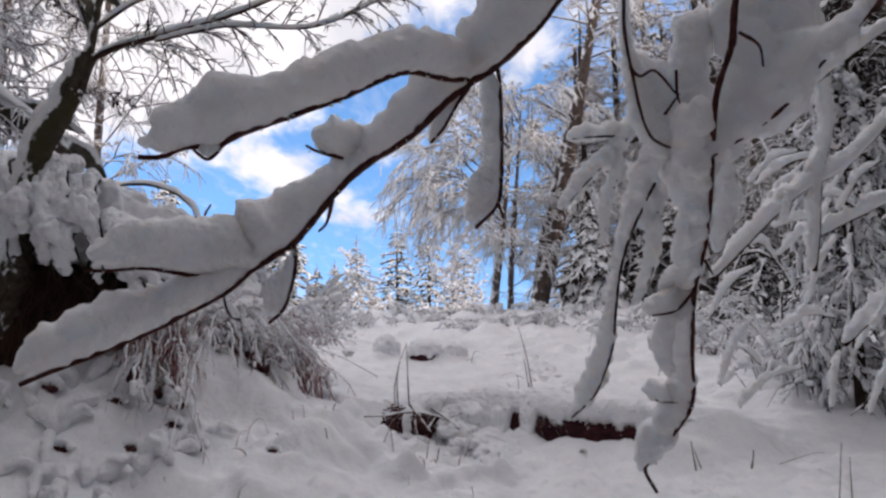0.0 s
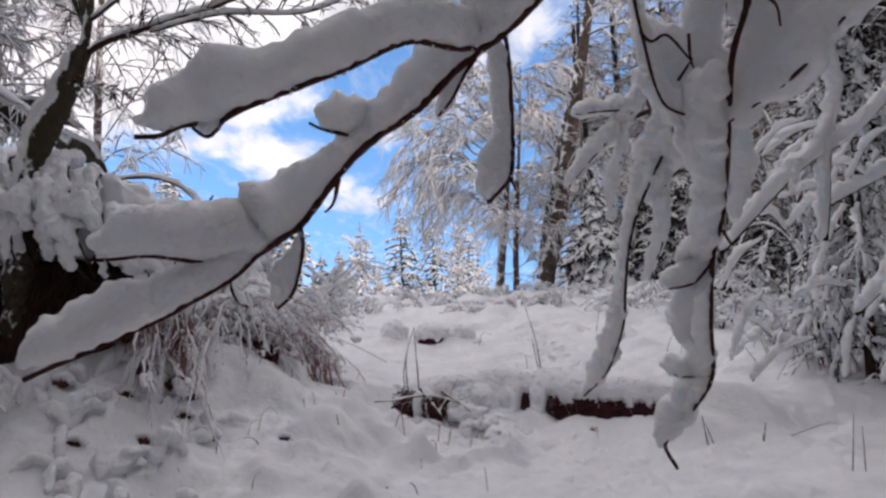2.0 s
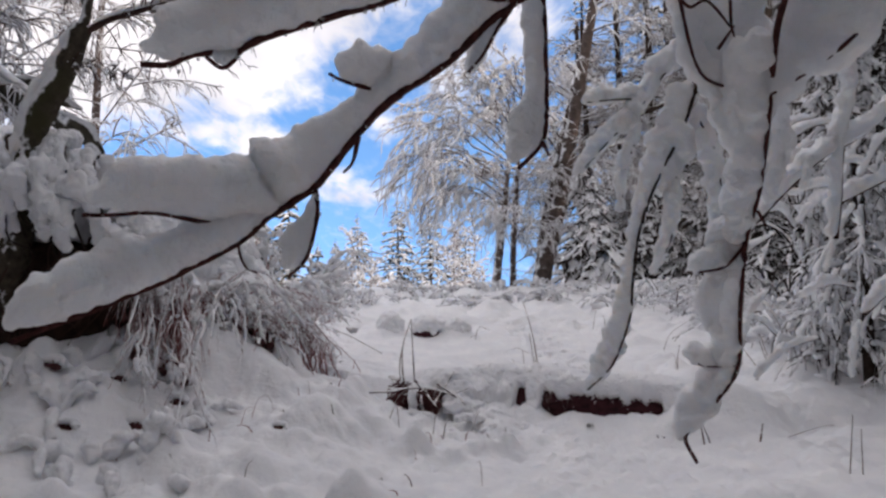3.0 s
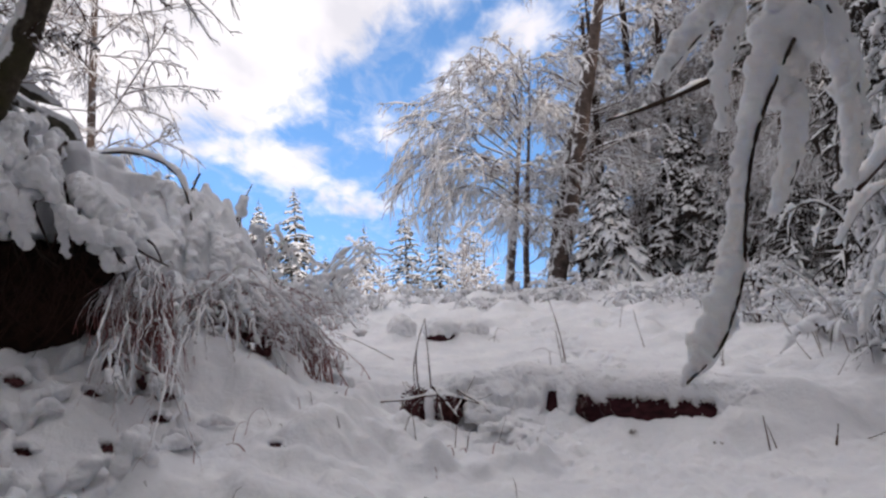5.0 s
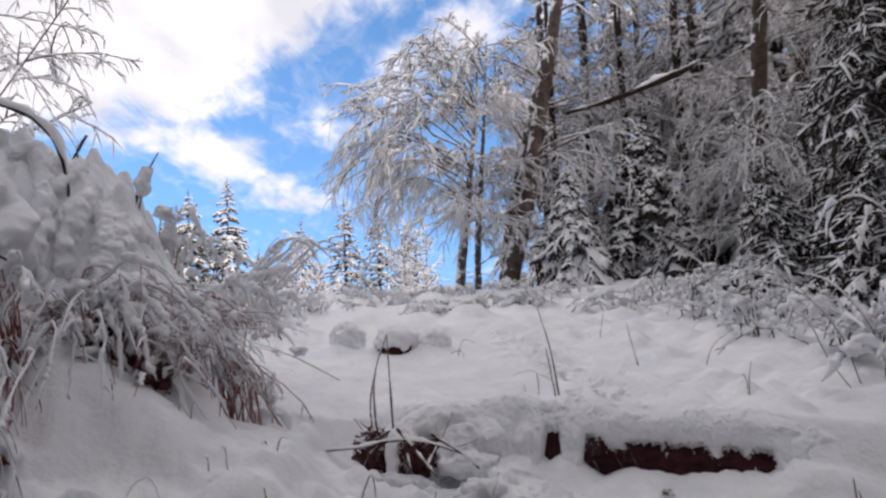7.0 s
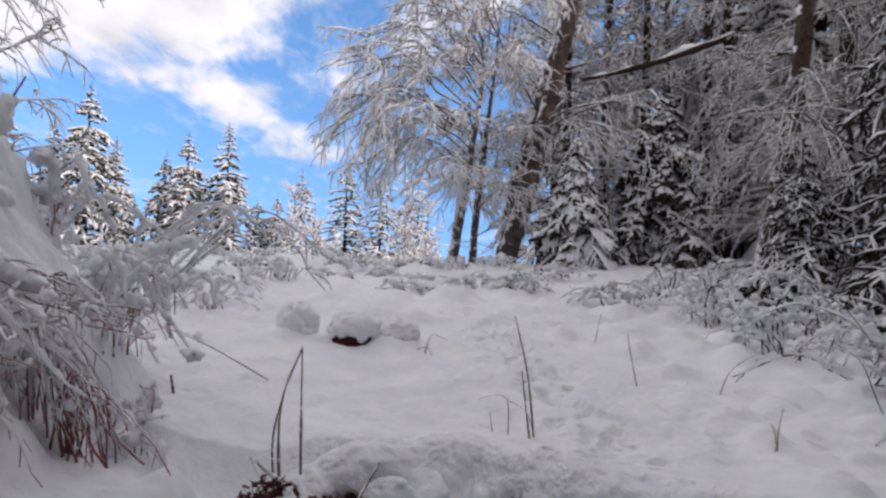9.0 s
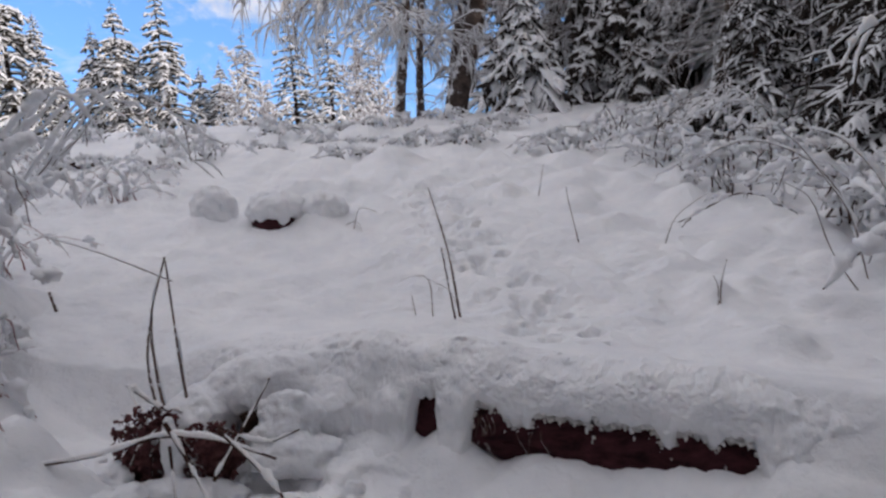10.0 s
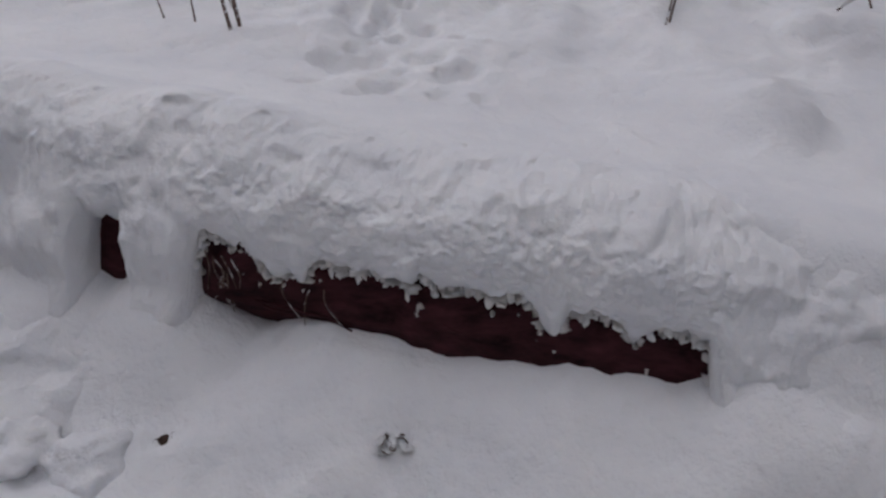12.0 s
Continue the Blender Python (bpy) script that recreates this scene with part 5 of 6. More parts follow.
def fountain(start, crest, fall, n, spread, rng, label, snow=.05, thick=.008, hang=3, mat=None):
    """Long stems that rise from one place, arch over a crest and fall to another, with soft snow along them and thin stalks hanging from them."""
    base = np.array((start[0], start[1], gz(start[0], start[1])))
    t = thing("arched_grass", label, "grass", "arching stems on the bank", at=tuple(base))
    a, b, c = np.array((0, 0, -.06)), np.array(crest) - base, np.array(fall) - base
    P = []
    for _ in range(n):
        u = rng.normal(0, spread, 3)
        q = b + u * np.array((1, .8, .7))
        e = c + u * np.array((.8, .6, .3)) + rng.normal(0, spread * 1.3, 3)
        stop = rng.uniform(.55, 1.0)
        line = resample([a + rng.normal(0, spread * .5, 3) * np.array((1, 1, 0)), a * .3 + q * .7 + rng.normal(0, .03, 3), q, q * .62 + e * .38 + np.array((0, 0, .1 * abs(q[2] - e[2]))), q * .25 + e * .75, e], 40)
        P.append(resample(line[:max(12, int(40 * stop))], 16))
    P = np.array(P)
    P[:, 1:] += np.cumsum(rng.normal(0, .016, (n, 15, 3)), axis=1)
    for line in P:
        part("stem", tubes(line[None], np.linspace(thick, thick * .5, 16)[None], 5), mat or GRASS, t)
    fine = children(P, hang, rng, .4, 1, (25, 75), (.1, .26), .9, 6)
    part("stalk_mat", tubes(fine, taper(fine, thick * .6, thick * .3), 4), mat or GRASS, t, kind="stuff")
    part("stalk_snow", join(snow_lines(P[:, 3:], snow, rng, .8, .35, 7, .9, .3, .14, dense=2), snow_lines(fine, snow * .5, rng, .35, .3, 5)), SNOW_FAR, t, kind="stuff")
    lumps = []
    for _ in range(n):
        w = snow * rng.uniform(.5, 1.1)
        j = rng.randint(4, 14)
        d = P[rng.randint(n), j:j + 2]
        lumps += [blob(d[0] * (1 - f) + d[1] * f + np.array((0, 0, w * .3)), (w, w, w * .8), 12, .3, .1, rng.randint(99)) for f in (0, .5, 1)]
    fused("snow", join(*lumps), SNOW_FAR, t, .014, 3, .03, .06, "clots of snow on the arching stems", "stuff")
    return t


def leaf_pocket(x, y, r, rng):
    """A dark gap in the snow with rotten leaves in it and a bent stem over it."""
    z = gz(x, y)
    t = thing("leaf_pocket", "dark red rotten leaves in a gap of the snow", "leaf litter", "gaps in the snow on the bank", at=(x, y, z))
    part("leaves", join(leaves((0, 0, .0), (r, r * .6, r * .45), 90, .022, rng), blob((0, .02, -.01), (r * .9, r * .5, r * .42), 16, .25, .12, rng.randint(99))), LEAVES, t, kind="stuff")
    lid = [(-r * 1.3, .03, r * .35), (-.2 * r, r * .25, r * .62), (r * .8, .04, r * .5), (r * 1.5, -.03, .0)]
    part("stem", tubes(resample(lid, 9)[None], np.linspace(.008, .004, 9)[None], 5), GRASS, t)
    fused("snow", join(cushions(lid, [r * .4, r * .5, r * .42, r * .36], (0, .4, 1), rng, .4, 1.0, .55), blob((0, r * .9, r * .1), (r * 1.6, r * .8, r * .6), 22, .2, .2, rng.randint(99))), SNOW, t, .015, 5, .03, .08)
    return t


r11 = np.random.RandomState(37)
fountain((-3.35, 7.75), (-3.12, 7.5, 2.0), (-2.82, 6.85, .85), 15, .14, r11, "reddish dry stems arching down the bank under snow", .034)
fountain((-3.0, 7.4), (-2.86, 7.05, 1.4), (-2.5, 6.35, .42), 15, .15, r11, "reddish dry stems arching down the bank under snow", .034)
fountain((-3.5, 7.5), (-3.3, 7.15, 1.55), (-3.2, 6.75, .75), 9, .16, r11, "reddish dry stems arching down the bank under snow", .04)
fountain((-3.2, 8.5), (-2.5, 8.25, 1.88), (-1.85, 8.2, 1.1), 16, .17, r11, "reddish dry stems folded over a leafy hollow", .055)
fountain((-3.0, 8.4), (-2.75, 8.15, 1.72), (-2.35, 8.1, 1.1), 9, .15, r11, "reddish dry stems folded over a leafy hollow", .05)
for crest, fall, n in [((-2.62, 8.02, 1.62), (-2.5, 7.92, 1.0), 15), ((-2.3, 7.98, 1.48), (-2.15, 7.9, .92), 14), ((-2.95, 7.85, 1.6), (-2.85, 7.7, .98), 13), ((-2.1, 8.15, 1.5), (-1.8, 8.1, .85), 9)]:
    fountain((crest[0] - .15, crest[1] + .3), crest, fall, n, .15, r11, "reddish dry stems folded over a leafy hollow", .042)
fountain((-2.6, 8.8), (-1.95, 8.6, 1.55), (-1.5, 8.5, .85), 10, .12, r11, "reddish dry stems folded over a leafy hollow", .035)
fountain((-2.7, 11.0), (-1.45, 11.0, 2.36), (-.72, 11.0, 1.62), 6, .13, r11, "grey stems bowed in a wide arch by snow", .05, .009, 1, STALK)
fountain((-2.5, 10.6), (-1.6, 10.6, 2.36), (-1.22, 10.6, 1.65), 6, .16, r11, "grey stems bowed in a wide arch by snow", .06, .009, 1, STALK)
fountain((-2.3, 10.4), (-1.85, 10.4, 1.95), (-1.55, 10.3, 1.25), 8, .2, r11, "grey stems bowed in a wide arch by snow", .07, .009, 1, STALK)
for x, y, r in [(-2.79, 7.08, .09), (-2.79, 6.92, .07), (-2.48, 6.67, .1), (-1.7, 6.78, .055), (-3.02, 7.41, .08), (-3.43, 7.6, .12), (-4.07, 6.87, .1), (-3.04, 6.53, .07), (-3.87, 6.65, .08), (-3.4, 6.95, .07), (-3.55, 6.2, .08)]:
    leaf_pocket(x, y, r, r11)
for i in range(26):
    x, y = r11.uniform(-4.3, -2.3), r11.uniform(5.6, 7.3)
    a, o = r11.uniform(-1.2, .9), r11.uniform(.12, .32)
    dx, dy = o * math.cos(a), o * math.sin(a)
    pts = [(x, y, gz(x, y) - .03), (x + dx * .6, y + dy * .6, gz(x + dx * .6, y + dy * .6) + r11.uniform(.06, .14)), (x + dx * 1.2, y + dy * 1.2, gz(x + dx * 1.2, y + dy * 1.2) + r11.uniform(-.01, .05))]
    plant = thing("buried_plant", "low bent plant buried under soft snow", "plant", "buried plants on the bank")
    part("stem", tubes(resample(pts, 9)[None], np.linspace(.007, .003, 9)[None], 5), GRASS, plant)
    w = r11.uniform(.035, .07)
    fused("snow", cushions(pts, [w, w * 1.3, w * .8], (0, 0, 1), r11, .2, .95, .6), SNOW, plant, .015, 5, .035, .09)
for (x, y), n, h, r in [((-2.9, 10.6), 16, .9, 1.1), ((-2.1, 9.9), 14, .8, .8), ((-1.75, 9.3), 9, .5, .6)]:
    shrub("bramble", "low tangle of brambles under snow", "bramble", (x, y), int(n * .7), h, r, rng, 6, (.75, 1.0), .1, .008, "brambles on the bank", mats=(GRASS, SNOW_FAR), sub=1, clots=6, kink=.6)
for (x, y), h, r in [((-2.7, 11.6), .6, 1.0), ((-3.6, 12.2), .9, 1.2), ((-4.2, 14.5), .9, 1.3), ((-2.8, 15.2), .6, .9), ((-5.8, 12.5), 1.2, 1.4), ((-4.6, 6.2), .7, .7)]:
    shrub("bramble", "low tangle of brambles under snow", "bramble", (x, y), 14, h, r, rng, 5, (.75, 1.0), .09, .008, "brambles on the bank", mats=(GRASS, SNOW_FAR), sub=1, clots=6, kink=.6)
r5 = np.random.RandomState(77)
for i in range(5):
    x, y = r5.uniform(-3.4, -1.5), r5.uniform(6.2, 8.2)
    z, a, h = gz(x, y), r5.uniform(0, 6.28), r5.uniform(.08, .28)
    o = r5.uniform(.1, .4)
    dx, dy = o * math.cos(a), o * math.sin(a)
    stalk("dry_weed", "bent dry weed stem poking through the snow", [[(x, y, z - .03), (x + dx * .25, y + dy * .25, z + h * .75), (x + dx * .7, y + dy * .7, z + h), (x + dx, y + dy, z + h * r5.uniform(.2, .8))]], r5.uniform(.003, .007), None, r5.uniform(.006, .024), "weed", i, GRASS)
r12 = np.random.RandomState(58)
for i in range(20):
    x, y = -4.9 + .12 * i + r12.normal(0, .06), r12.uniform(8.95, 9.35)
    dx, dy = r12.uniform(-.25, .45), -r12.uniform(.15, .4)
    pts = [(x, y + .25, gz(x, y + .25) - .03), (x + dx * .5, y + dy * .4, gz(x + dx * .5, y + dy * .4) + r12.uniform(.06, .16)), (x + dx, y + dy, gz(x + dx, y + dy) + r12.uniform(-.02, .08))]
    bough = thing("buried_sapling", "bent sapling buried under a fold of snow", "sapling", "buried saplings on the mound")
    part("stem", tubes(resample(pts, 9)[None], np.linspace(.012, .005, 9)[None], 5), BARK_TWIG, bough)
    w = r12.uniform(.05, .1)
    fused("snow", cushions(pts, [w, w * 1.2, w * .8], (0, 0, 1), r12, .3, .9, .6), SNOW_FAR, bough, .017, 3, .05, .09)
stalk("bent_sapling", "thin sapling bent into an arch by snow", [[(-5.1, 9.2, 3.3), (-4.79, 9.2, 3.57), (-4.49, 9.2, 3.68), (-4.18, 9.2, 3.69), (-3.82, 9.2, 3.6), (-3.55, 9.2, 3.41), (-3.42, 9.2, 3.18), (-3.34, 9.2, 2.84), (-3.35, 9.2, 2.3)]], .026, None, .07, "sapling", 4, BARK_DARK)
stalk("dry_weed", "upright broken stem with a clot of snow", [[(-3.2, 9.7, 2.0), (-3.02, 9.75, 2.6), (-2.92, 9.8, 2.95), (-2.74, 9.8, 3.3)], [(-3.08, 9.7, 2.3), (-2.95, 9.75, 2.75), (-2.87, 9.8, 3.12)], [(-2.98, 9.7, 2.2), (-2.9, 9.75, 2.8), (-2.88, 9.8, 3.1)]], .014, None, .03, "weed", 5, BARK_TWIG)
clot = thing("snow_clot", "clot of snow caught on a broken stem", "snow")
fused("snow", cushions([(-2.93, 9.78, 2.9), (-2.88, 9.8, 3.12)], [.05, .07, .05], (1, 0, 0), r5, .3), SNOW_FAR, clot, .014, 3, .03, .05)
stalk("dry_weed", "short broken stem on the buried thicket", [[(-3.55, 9.7, 3.0), (-3.5, 9.72, 3.3), (-3.42, 9.75, 3.48)]], .03, None, .03, "weed", 8, BARK_TWIG)


def bank_tree():
    t = thing("mossy_tree", "small leaning tree with a mossy trunk and snow on its limbs", "tree")
    snow_branch(t, "trunk", [(-4.86, 7.39, 1.59), (-4.61, 7.2, 2.83), (-4.39, 7.08, 3.64), (-4.05, 7.01, 4.22), (-3.84, 6.96, 4.68)], (.18, .11), [.14, .2, .22, .2, .12], seed=71, size=.25, mat=BARK_MOSS, push=(-1, -.2, .8), count=40)
    snow_branch(t, "leader", [(-4.05, 7.01, 4.22), (-3.84, 6.96, 4.68), (-3.74, 6.93, 5.11), (-3.63, 6.87, 5.68)], (.075, .022), [.06, .05, .04, .03], seed=75, size=.15, mat=BARK_MOSS, push=(-1, 0, .8), count=30)
    a = [(-3.85, 6.98, 4.59), (-3.47, 6.84, 4.69), (-2.8, 6.72, 4.8), (-2.16, 6.58, 4.9), (-1.4, 6.43, 5.11)]
    b = [(-2.99, 6.72, 4.7), (-2.22, 6.59, 4.79), (-1.41, 6.48, 4.7), (-0.98, 6.36, 4.73), (-0.39, 6.21, 4.93)]
    snow_branch(t, "limb", a, (.036, .014), [.05, .07, .08, .06, .05], seed=72, size=.12)
    snow_branch(t, "limb", b, (.016, .008), [.05, .06, .05, .05, .03], seed=73, size=.12)
    snow_branch(t, "limb", [(-3.78, 6.94, 4.94), (-3.25, 6.89, 5.25), (-2.63, 6.77, 5.31), (-2.01, 6.77, 5.5)], (.02, .008), [.05, .06, .05], seed=74, size=.12)
    r = np.random.RandomState(5)
    L = np.stack([resample(a, 8), resample(b, 8), resample([(-3.78, 6.94, 4.94), (-4.24, 7.01, 5.31), (-4.86, 7.14, 5.56)], 8), resample([(-4.11, 7.01, 4.2), (-3.74, 6.89, 4.22), (-3.25, 6.77, 4.07)], 8)])
    T = children(L, 34, r, .1, 1, (30, 70), (.15, .35), .2, 5)
    S = children(T, 5, r, .2, 1, (30, 70), (.3, .6), .2, 4)
    part("twig_mass", join(tubes(T, taper(T, .009, .005), 4), tubes(S, taper(S, .006, .0035), 3)), BARK_TWIG, t, kind="stuff")
    part("rime", join(snow_lines(T, .026, r, .7), snow_lines(S, .016, r, .5, k=5)), SNOW_FAR, t, kind="stuff")


bank_tree()

# ---- round the log ----
def stump(name, label, x, y, r, h, snow, seed, open_side=True):
    z = gz(x, y)
    t = thing(name, label, "stump")
    if open_side:
        line = resample([(x, y, z - .1), (x, y, z + h)], 8)[None]
        part("wood", tubes(line, np.array([[r * 1.05, r, r, r * .97, r * .95, r * .9, r * .6, .01]]), 14, .12, seed), LOG_BARK, t)
    rg = np.random.RandomState(seed)
    rim = [blob((x + r * 1.05 * math.cos(a), y + .05 + r * math.sin(a), z + h + snow * rg.uniform(-.35, .1)), (r * .26, r * .26, snow * rg.uniform(.3, .6)), 14, .3, .1, seed) for a in np.arange(0, 6.28, .45) + rg.uniform(0, .3)]
    fused("snow_cap", join(blob((x, y + .05, z + h + snow * .3), (r * 1.2, r * 1.15, snow), 40, .16, .22, seed), *rim), SNOW, t, .02, 4, .05, .09)
    return t


stump("snowed_stump", "low cut stump under a round cap of snow", -0.41, 13.45, .28, .13, .19, 3)
stump("snow_hump", "rounded hump of snow over a hidden stump", -1.17, 13.7, .23, .03, .24, 5, False)
stump("snow_hump", "rounded hump of snow over a hidden stump", 0.14, 13.6, .26, -.04, .18, 6, False)

stalk("dead_stalks", "dead upright plant stalks leaning together above the log", [[(-0.57, 9.14, 0.21), (-0.62, 9.18, .68), (-0.61, 9.19, 1.03), (-0.49, 9.2, 1.38)], [(-0.45, 9.15, .3), (-0.47, 9.15, .8), (-0.49, 9.2, 1.36)], [(-.62, 9.15, .3), (-.66, 9.17, .75), (-.6, 9.19, 1.08)], [(-.8, 9.19, .63), (-.6, 9.1, .5), (-.45, 9.0, .5)], [(-.8, 9.19, .63), (-.66, 9.0, .45), (-.6, 8.95, .3)]], .011, None, .032, "stalk", 6)
nest = thing("leaf_heap", "heap of dark rotten leaves and bark beneath the stalks", "leaf litter")
part("leaves", join(leaves((-.62, 8.9, .37), (.2, .12, .22), 560, .022, np.random.RandomState(4)), leaves((-.29, 8.84, .31), (.2, .11, .18), 460, .022, np.random.RandomState(5)), blob((-.62, 8.95, .28), (.16, .09, .18), 20, .25, .15, 8), blob((-.29, 8.9, .24), (.16, .08, .13), 20, .25, .15, 9)), LEAVES, nest, kind="stuff")
fused("snow", join(blob((-.47, 8.8, .3), (.06, .06, .24), 20, .3, .12, 3), blob((-.5, 8.72, .12), (.4, .12, .1), 24, .3, .2, 6)), SNOW, nest, .014, 4, .03, .07, "clots of snow on the leaves")
r6 = np.random.RandomState(12)
for i in range(22):
    x, y, h = -.5 + r6.uniform(-.36, .36), 8.93 + r6.uniform(-.1, .12), r6.uniform(.12, .42)
    z = gz(x, y)
    stalk("broken_reed", "short broken reddish reed among rotten leaves", [[(x, y, z - .04), (x + (-.52 - x) * .4, y + r6.uniform(-.05, .05), z + h * .6), (x + (-.52 - x) * .8 + r6.uniform(-.08, .08), y, z + h)]], r6.uniform(.006, .013), None, r6.choice((.012, .022, .034)), "reed", i, LEAVES if i % 2 else STALK)
for pts, r, s in [([(-1.6, 8.6, .47), (-1.02, 8.53, .49), (-0.72, 8.59, .49), (-0.49, 8.67, .51), (-.2, 8.6, .5), (.13, 8.5, .4)], .014, .05), ([(-.14, 8.53, .57), (.09, 8.29, .45), (.2, 8.17, .36)], .014, .04), ([(-.19, 8.49, .32), (-.05, 8.72, .51), (.07, 8.93, .68)], .012, .02), ([(-.42, 8.58, .62), (-.29, 8.43, .48), (-.12, 8.19, .3)], .012, .024), ([(-.37, 8.45, .55), (-.3, 8.21, .25)], .009, .016), ([(-.2, 8.75, .5), (.05, 8.6, .45), (.25, 8.6, .5)], .01, .03)]:
    stalk("fallen_stick", "thin broken stick half covered with snow", [pts], r, None, s, "stick", 7, BARK_TWIG)
r13 = np.random.RandomState(31)
for x, y, r in [(-.8, 8.85, .17), (-.3, 8.72, .15), (-.05, 8.5, .15), (.3, 8.5, .14), (.62, 8.45, .15), (-.75, 8.6, .14), (.45, 8.25, .13), (-.45, 8.45, .13)]:
    clod = thing("snow_clod", "soft uneven clod of snow beside the log", "snow", "snow clods by the log")
    lumps = [blob((x + r13.normal(0, r * .6), y + r13.normal(0, r * .5), gz(x, y) + r13.uniform(-.02, .06)), np.array((1.1, .9, .6)) * r * r13.uniform(.45, .8), 18, .3, .15, r13.randint(99)) for _ in range(6)]
    fused("snow", join(*lumps), SNOW, clod, .014, 3, .065, .07)
knot = thing("root_knot", "snow-capped root knot at the log's thin end, dark gaps round it", "tree roots")
# A dark mass behind the pad; its rim draws the dark gaps.
part("earth", blob((.13, 9.1, .36), (.27, .1, .15), 30, .18, .15, 5), EARTH, knot, "dark mass whose rim shows as the gaps round the pad")
fused("snow", join(blob((.15, 9.0, .43), (.21, .12, .14), 30, .22, .2, 3), blob((.1, 8.95, .33), (.2, .11, .12), 24, .25, .2, 4), blob((.2, 8.86, .22), (.28, .16, .12), 28, .25, .2, 9)), SNOW, knot, .014, 4, .06, .08, "rounded pad of snow")
fused("snow", join(blob((.0, 9.32, .5), (.42, .24, .21), 34, .12, .3, 5), blob((.58, 8.95, -.1), (.46, .62, .36), 40, .16, .25, 6), blob((.4, 9.25, .36), (.24, .3, .24), 34, .1, .3, 8), blob((-.42, 9.2, .34), (.22, .26, .24), 30, .12, .3, 7)), SNOW, knot, .018, 6, .06, .09, "snow sagging over the roots")
# Dark flakes at the bottom of each hollow stand for its shade.
for i, (x, y, r, _) in enumerate(HOLLOWS):
    scrap = thing("hollow_shade", "dark flakes that stand for the shade in a hollow of the snow", "bark", "bark scraps by the log")
    part("bark", join(leaves((x, y, gz(x, y)), (r * .8, r * .6, .012), 14, r * .22, np.random.RandomState(i)), blob((x, y, gz(x, y) - .012), (r * .6, r * .45, .018), 12, .3, .05, i)), GAP_SHADE, scrap, kind="stuff")

stalk("dead_reed", "single dry reed standing in the snow", [[(1.36, 10.25, 0.45), (1.29, 10.29, 1.06), (1.17, 10.33, 1.57)], [(1.32, 10.22, .45), (1.27, 10.27, .85), (1.24, 10.3, 1.1)]], .011, None, 0, "reed", 8)
stalk("bent_grass", "bent dry grass blades beside the reed", [[(1.15, 10.38, .5), (1.13, 10.39, .84), (.97, 10.41, .86), (.88, 10.4, .82)], [(1.13, 10.39, .84), (1.28, 10.27, .76), (1.34, 10.26, .6)], [(1.02, 10.4, .5), (.99, 10.4, .72)]], .005, None, 0, "grass", 9)
for pts, r in [([(3.37, 10.03, .45), (3.38, 10.03, .7), (3.42, 10.03, .88)], .007), ([(3.33, 10.0, .45), (3.35, 10.02, .65), (3.31, 10.02, .76)], .006),
               ([(4.69, 10.07, .35), (4.37, 10.13, .84), (4.19, 10.17, 1.28), (3.96, 10.2, 1.43)], .007), ([(4.85, 10.27, .4), (4.66, 10.3, 1.05), (4.48, 10.34, 1.35), (4.1, 10.41, 1.81), (3.81, 10.65, 1.84)], .007),
               ([(3.76, 6.45, -.2), (3.8, 6.39, .44)], .007), ([(3.89, 6.45, -.2), (3.88, 6.41, .3)], .006), ([(3.37, 7.45, -.1), (3.41, 7.42, .19)], .014), ([(3.67, 7.54, 0), (4.11, 7.53, .13), (4.24, 7.53, .13)], .008),
               ([(2.82, 7.55, -.1), (2.76, 7.51, .29)], .010), ([(2.9, 7.55, -.1), (2.79, 7.51, .2)], .008), ([(-1.11, 7.24, 0), (-1.19, 7.2, .25), (-1.24, 7.17, .55)], .010), ([(-1.98, 7.11, .2), (-1.71, 7.09, .45), (-1.68, 7.1, .3)], .008),
               ([(.62, 7.95, -.1), (.66, 7.97, .12)], .008), ([(.5, 7.7, -.1), (.42, 7.68, .12)], .006), ([(-.2, 7.8, 0), (-.16, 7.8, .3)], .007), ([(.25, 8.2, 0), (.36, 8.24, .3)], .008), ([(-.75, 7.9, .1), (-.62, 7.92, .42), (-.58, 7.9, .15)], .007),
               ([(2.9, 12.1, .7), (2.8, 12.1, 1.15), (2.78, 12.1, 1.3)], .007), ([(3.7, 11.8, .6), (3.85, 11.8, .95), (4.2, 11.75, 1.2)], .008), ([(.5, 13.2, .8), (.6, 13.2, 1.1), (.8, 13.2, 1.05)], .008), ([(.3, 13.4, .85), (.55, 13.2, .95), (.62, 13.1, .8)], .009),
               ([(-1.78, 10.7, .6), (-1.84, 10.7, .92)], .02), ([(-1.1, 11.5, .75), (-1.7, 11.4, 1.1), (-2.2, 11.4, 1.3)], .008), ([(4.2, 9.0, .3), (4.5, 9.0, .75)], .008), ([(3.0, 14.2, .9), (3.1, 14.2, 1.4)], .007)]:
    stalk("dead_twig", "thin dead twig sticking out of the snow", [pts], r, None, .012, "twig", int(pts[0][0] * 50) % 97)

r7 = np.random.RandomState(21)
for i in range(26):
    x, y = r7.uniform(-3.2, 0.7), r7.uniform(5.2, 8.4)
    z, a, h = gz(x, y), r7.uniform(0, 6.28), r7.uniform(.03, .2)
    o = r7.uniform(.02, .2)
    stalk("dead_twig", "short dead twig poking out of the snow", [[(x, y, z - .03), (x + o * .4 * math.cos(a), y + o * .4 * math.sin(a), z + h * .8), (x + o * math.cos(a), y + o * math.sin(a), z + h * r7.uniform(.5, 1.1))]], r7.uniform(.003, .008), None, r7.choice((0, .008, .014)), "twig", i, BARK_TWIG if i % 2 else GRASS)

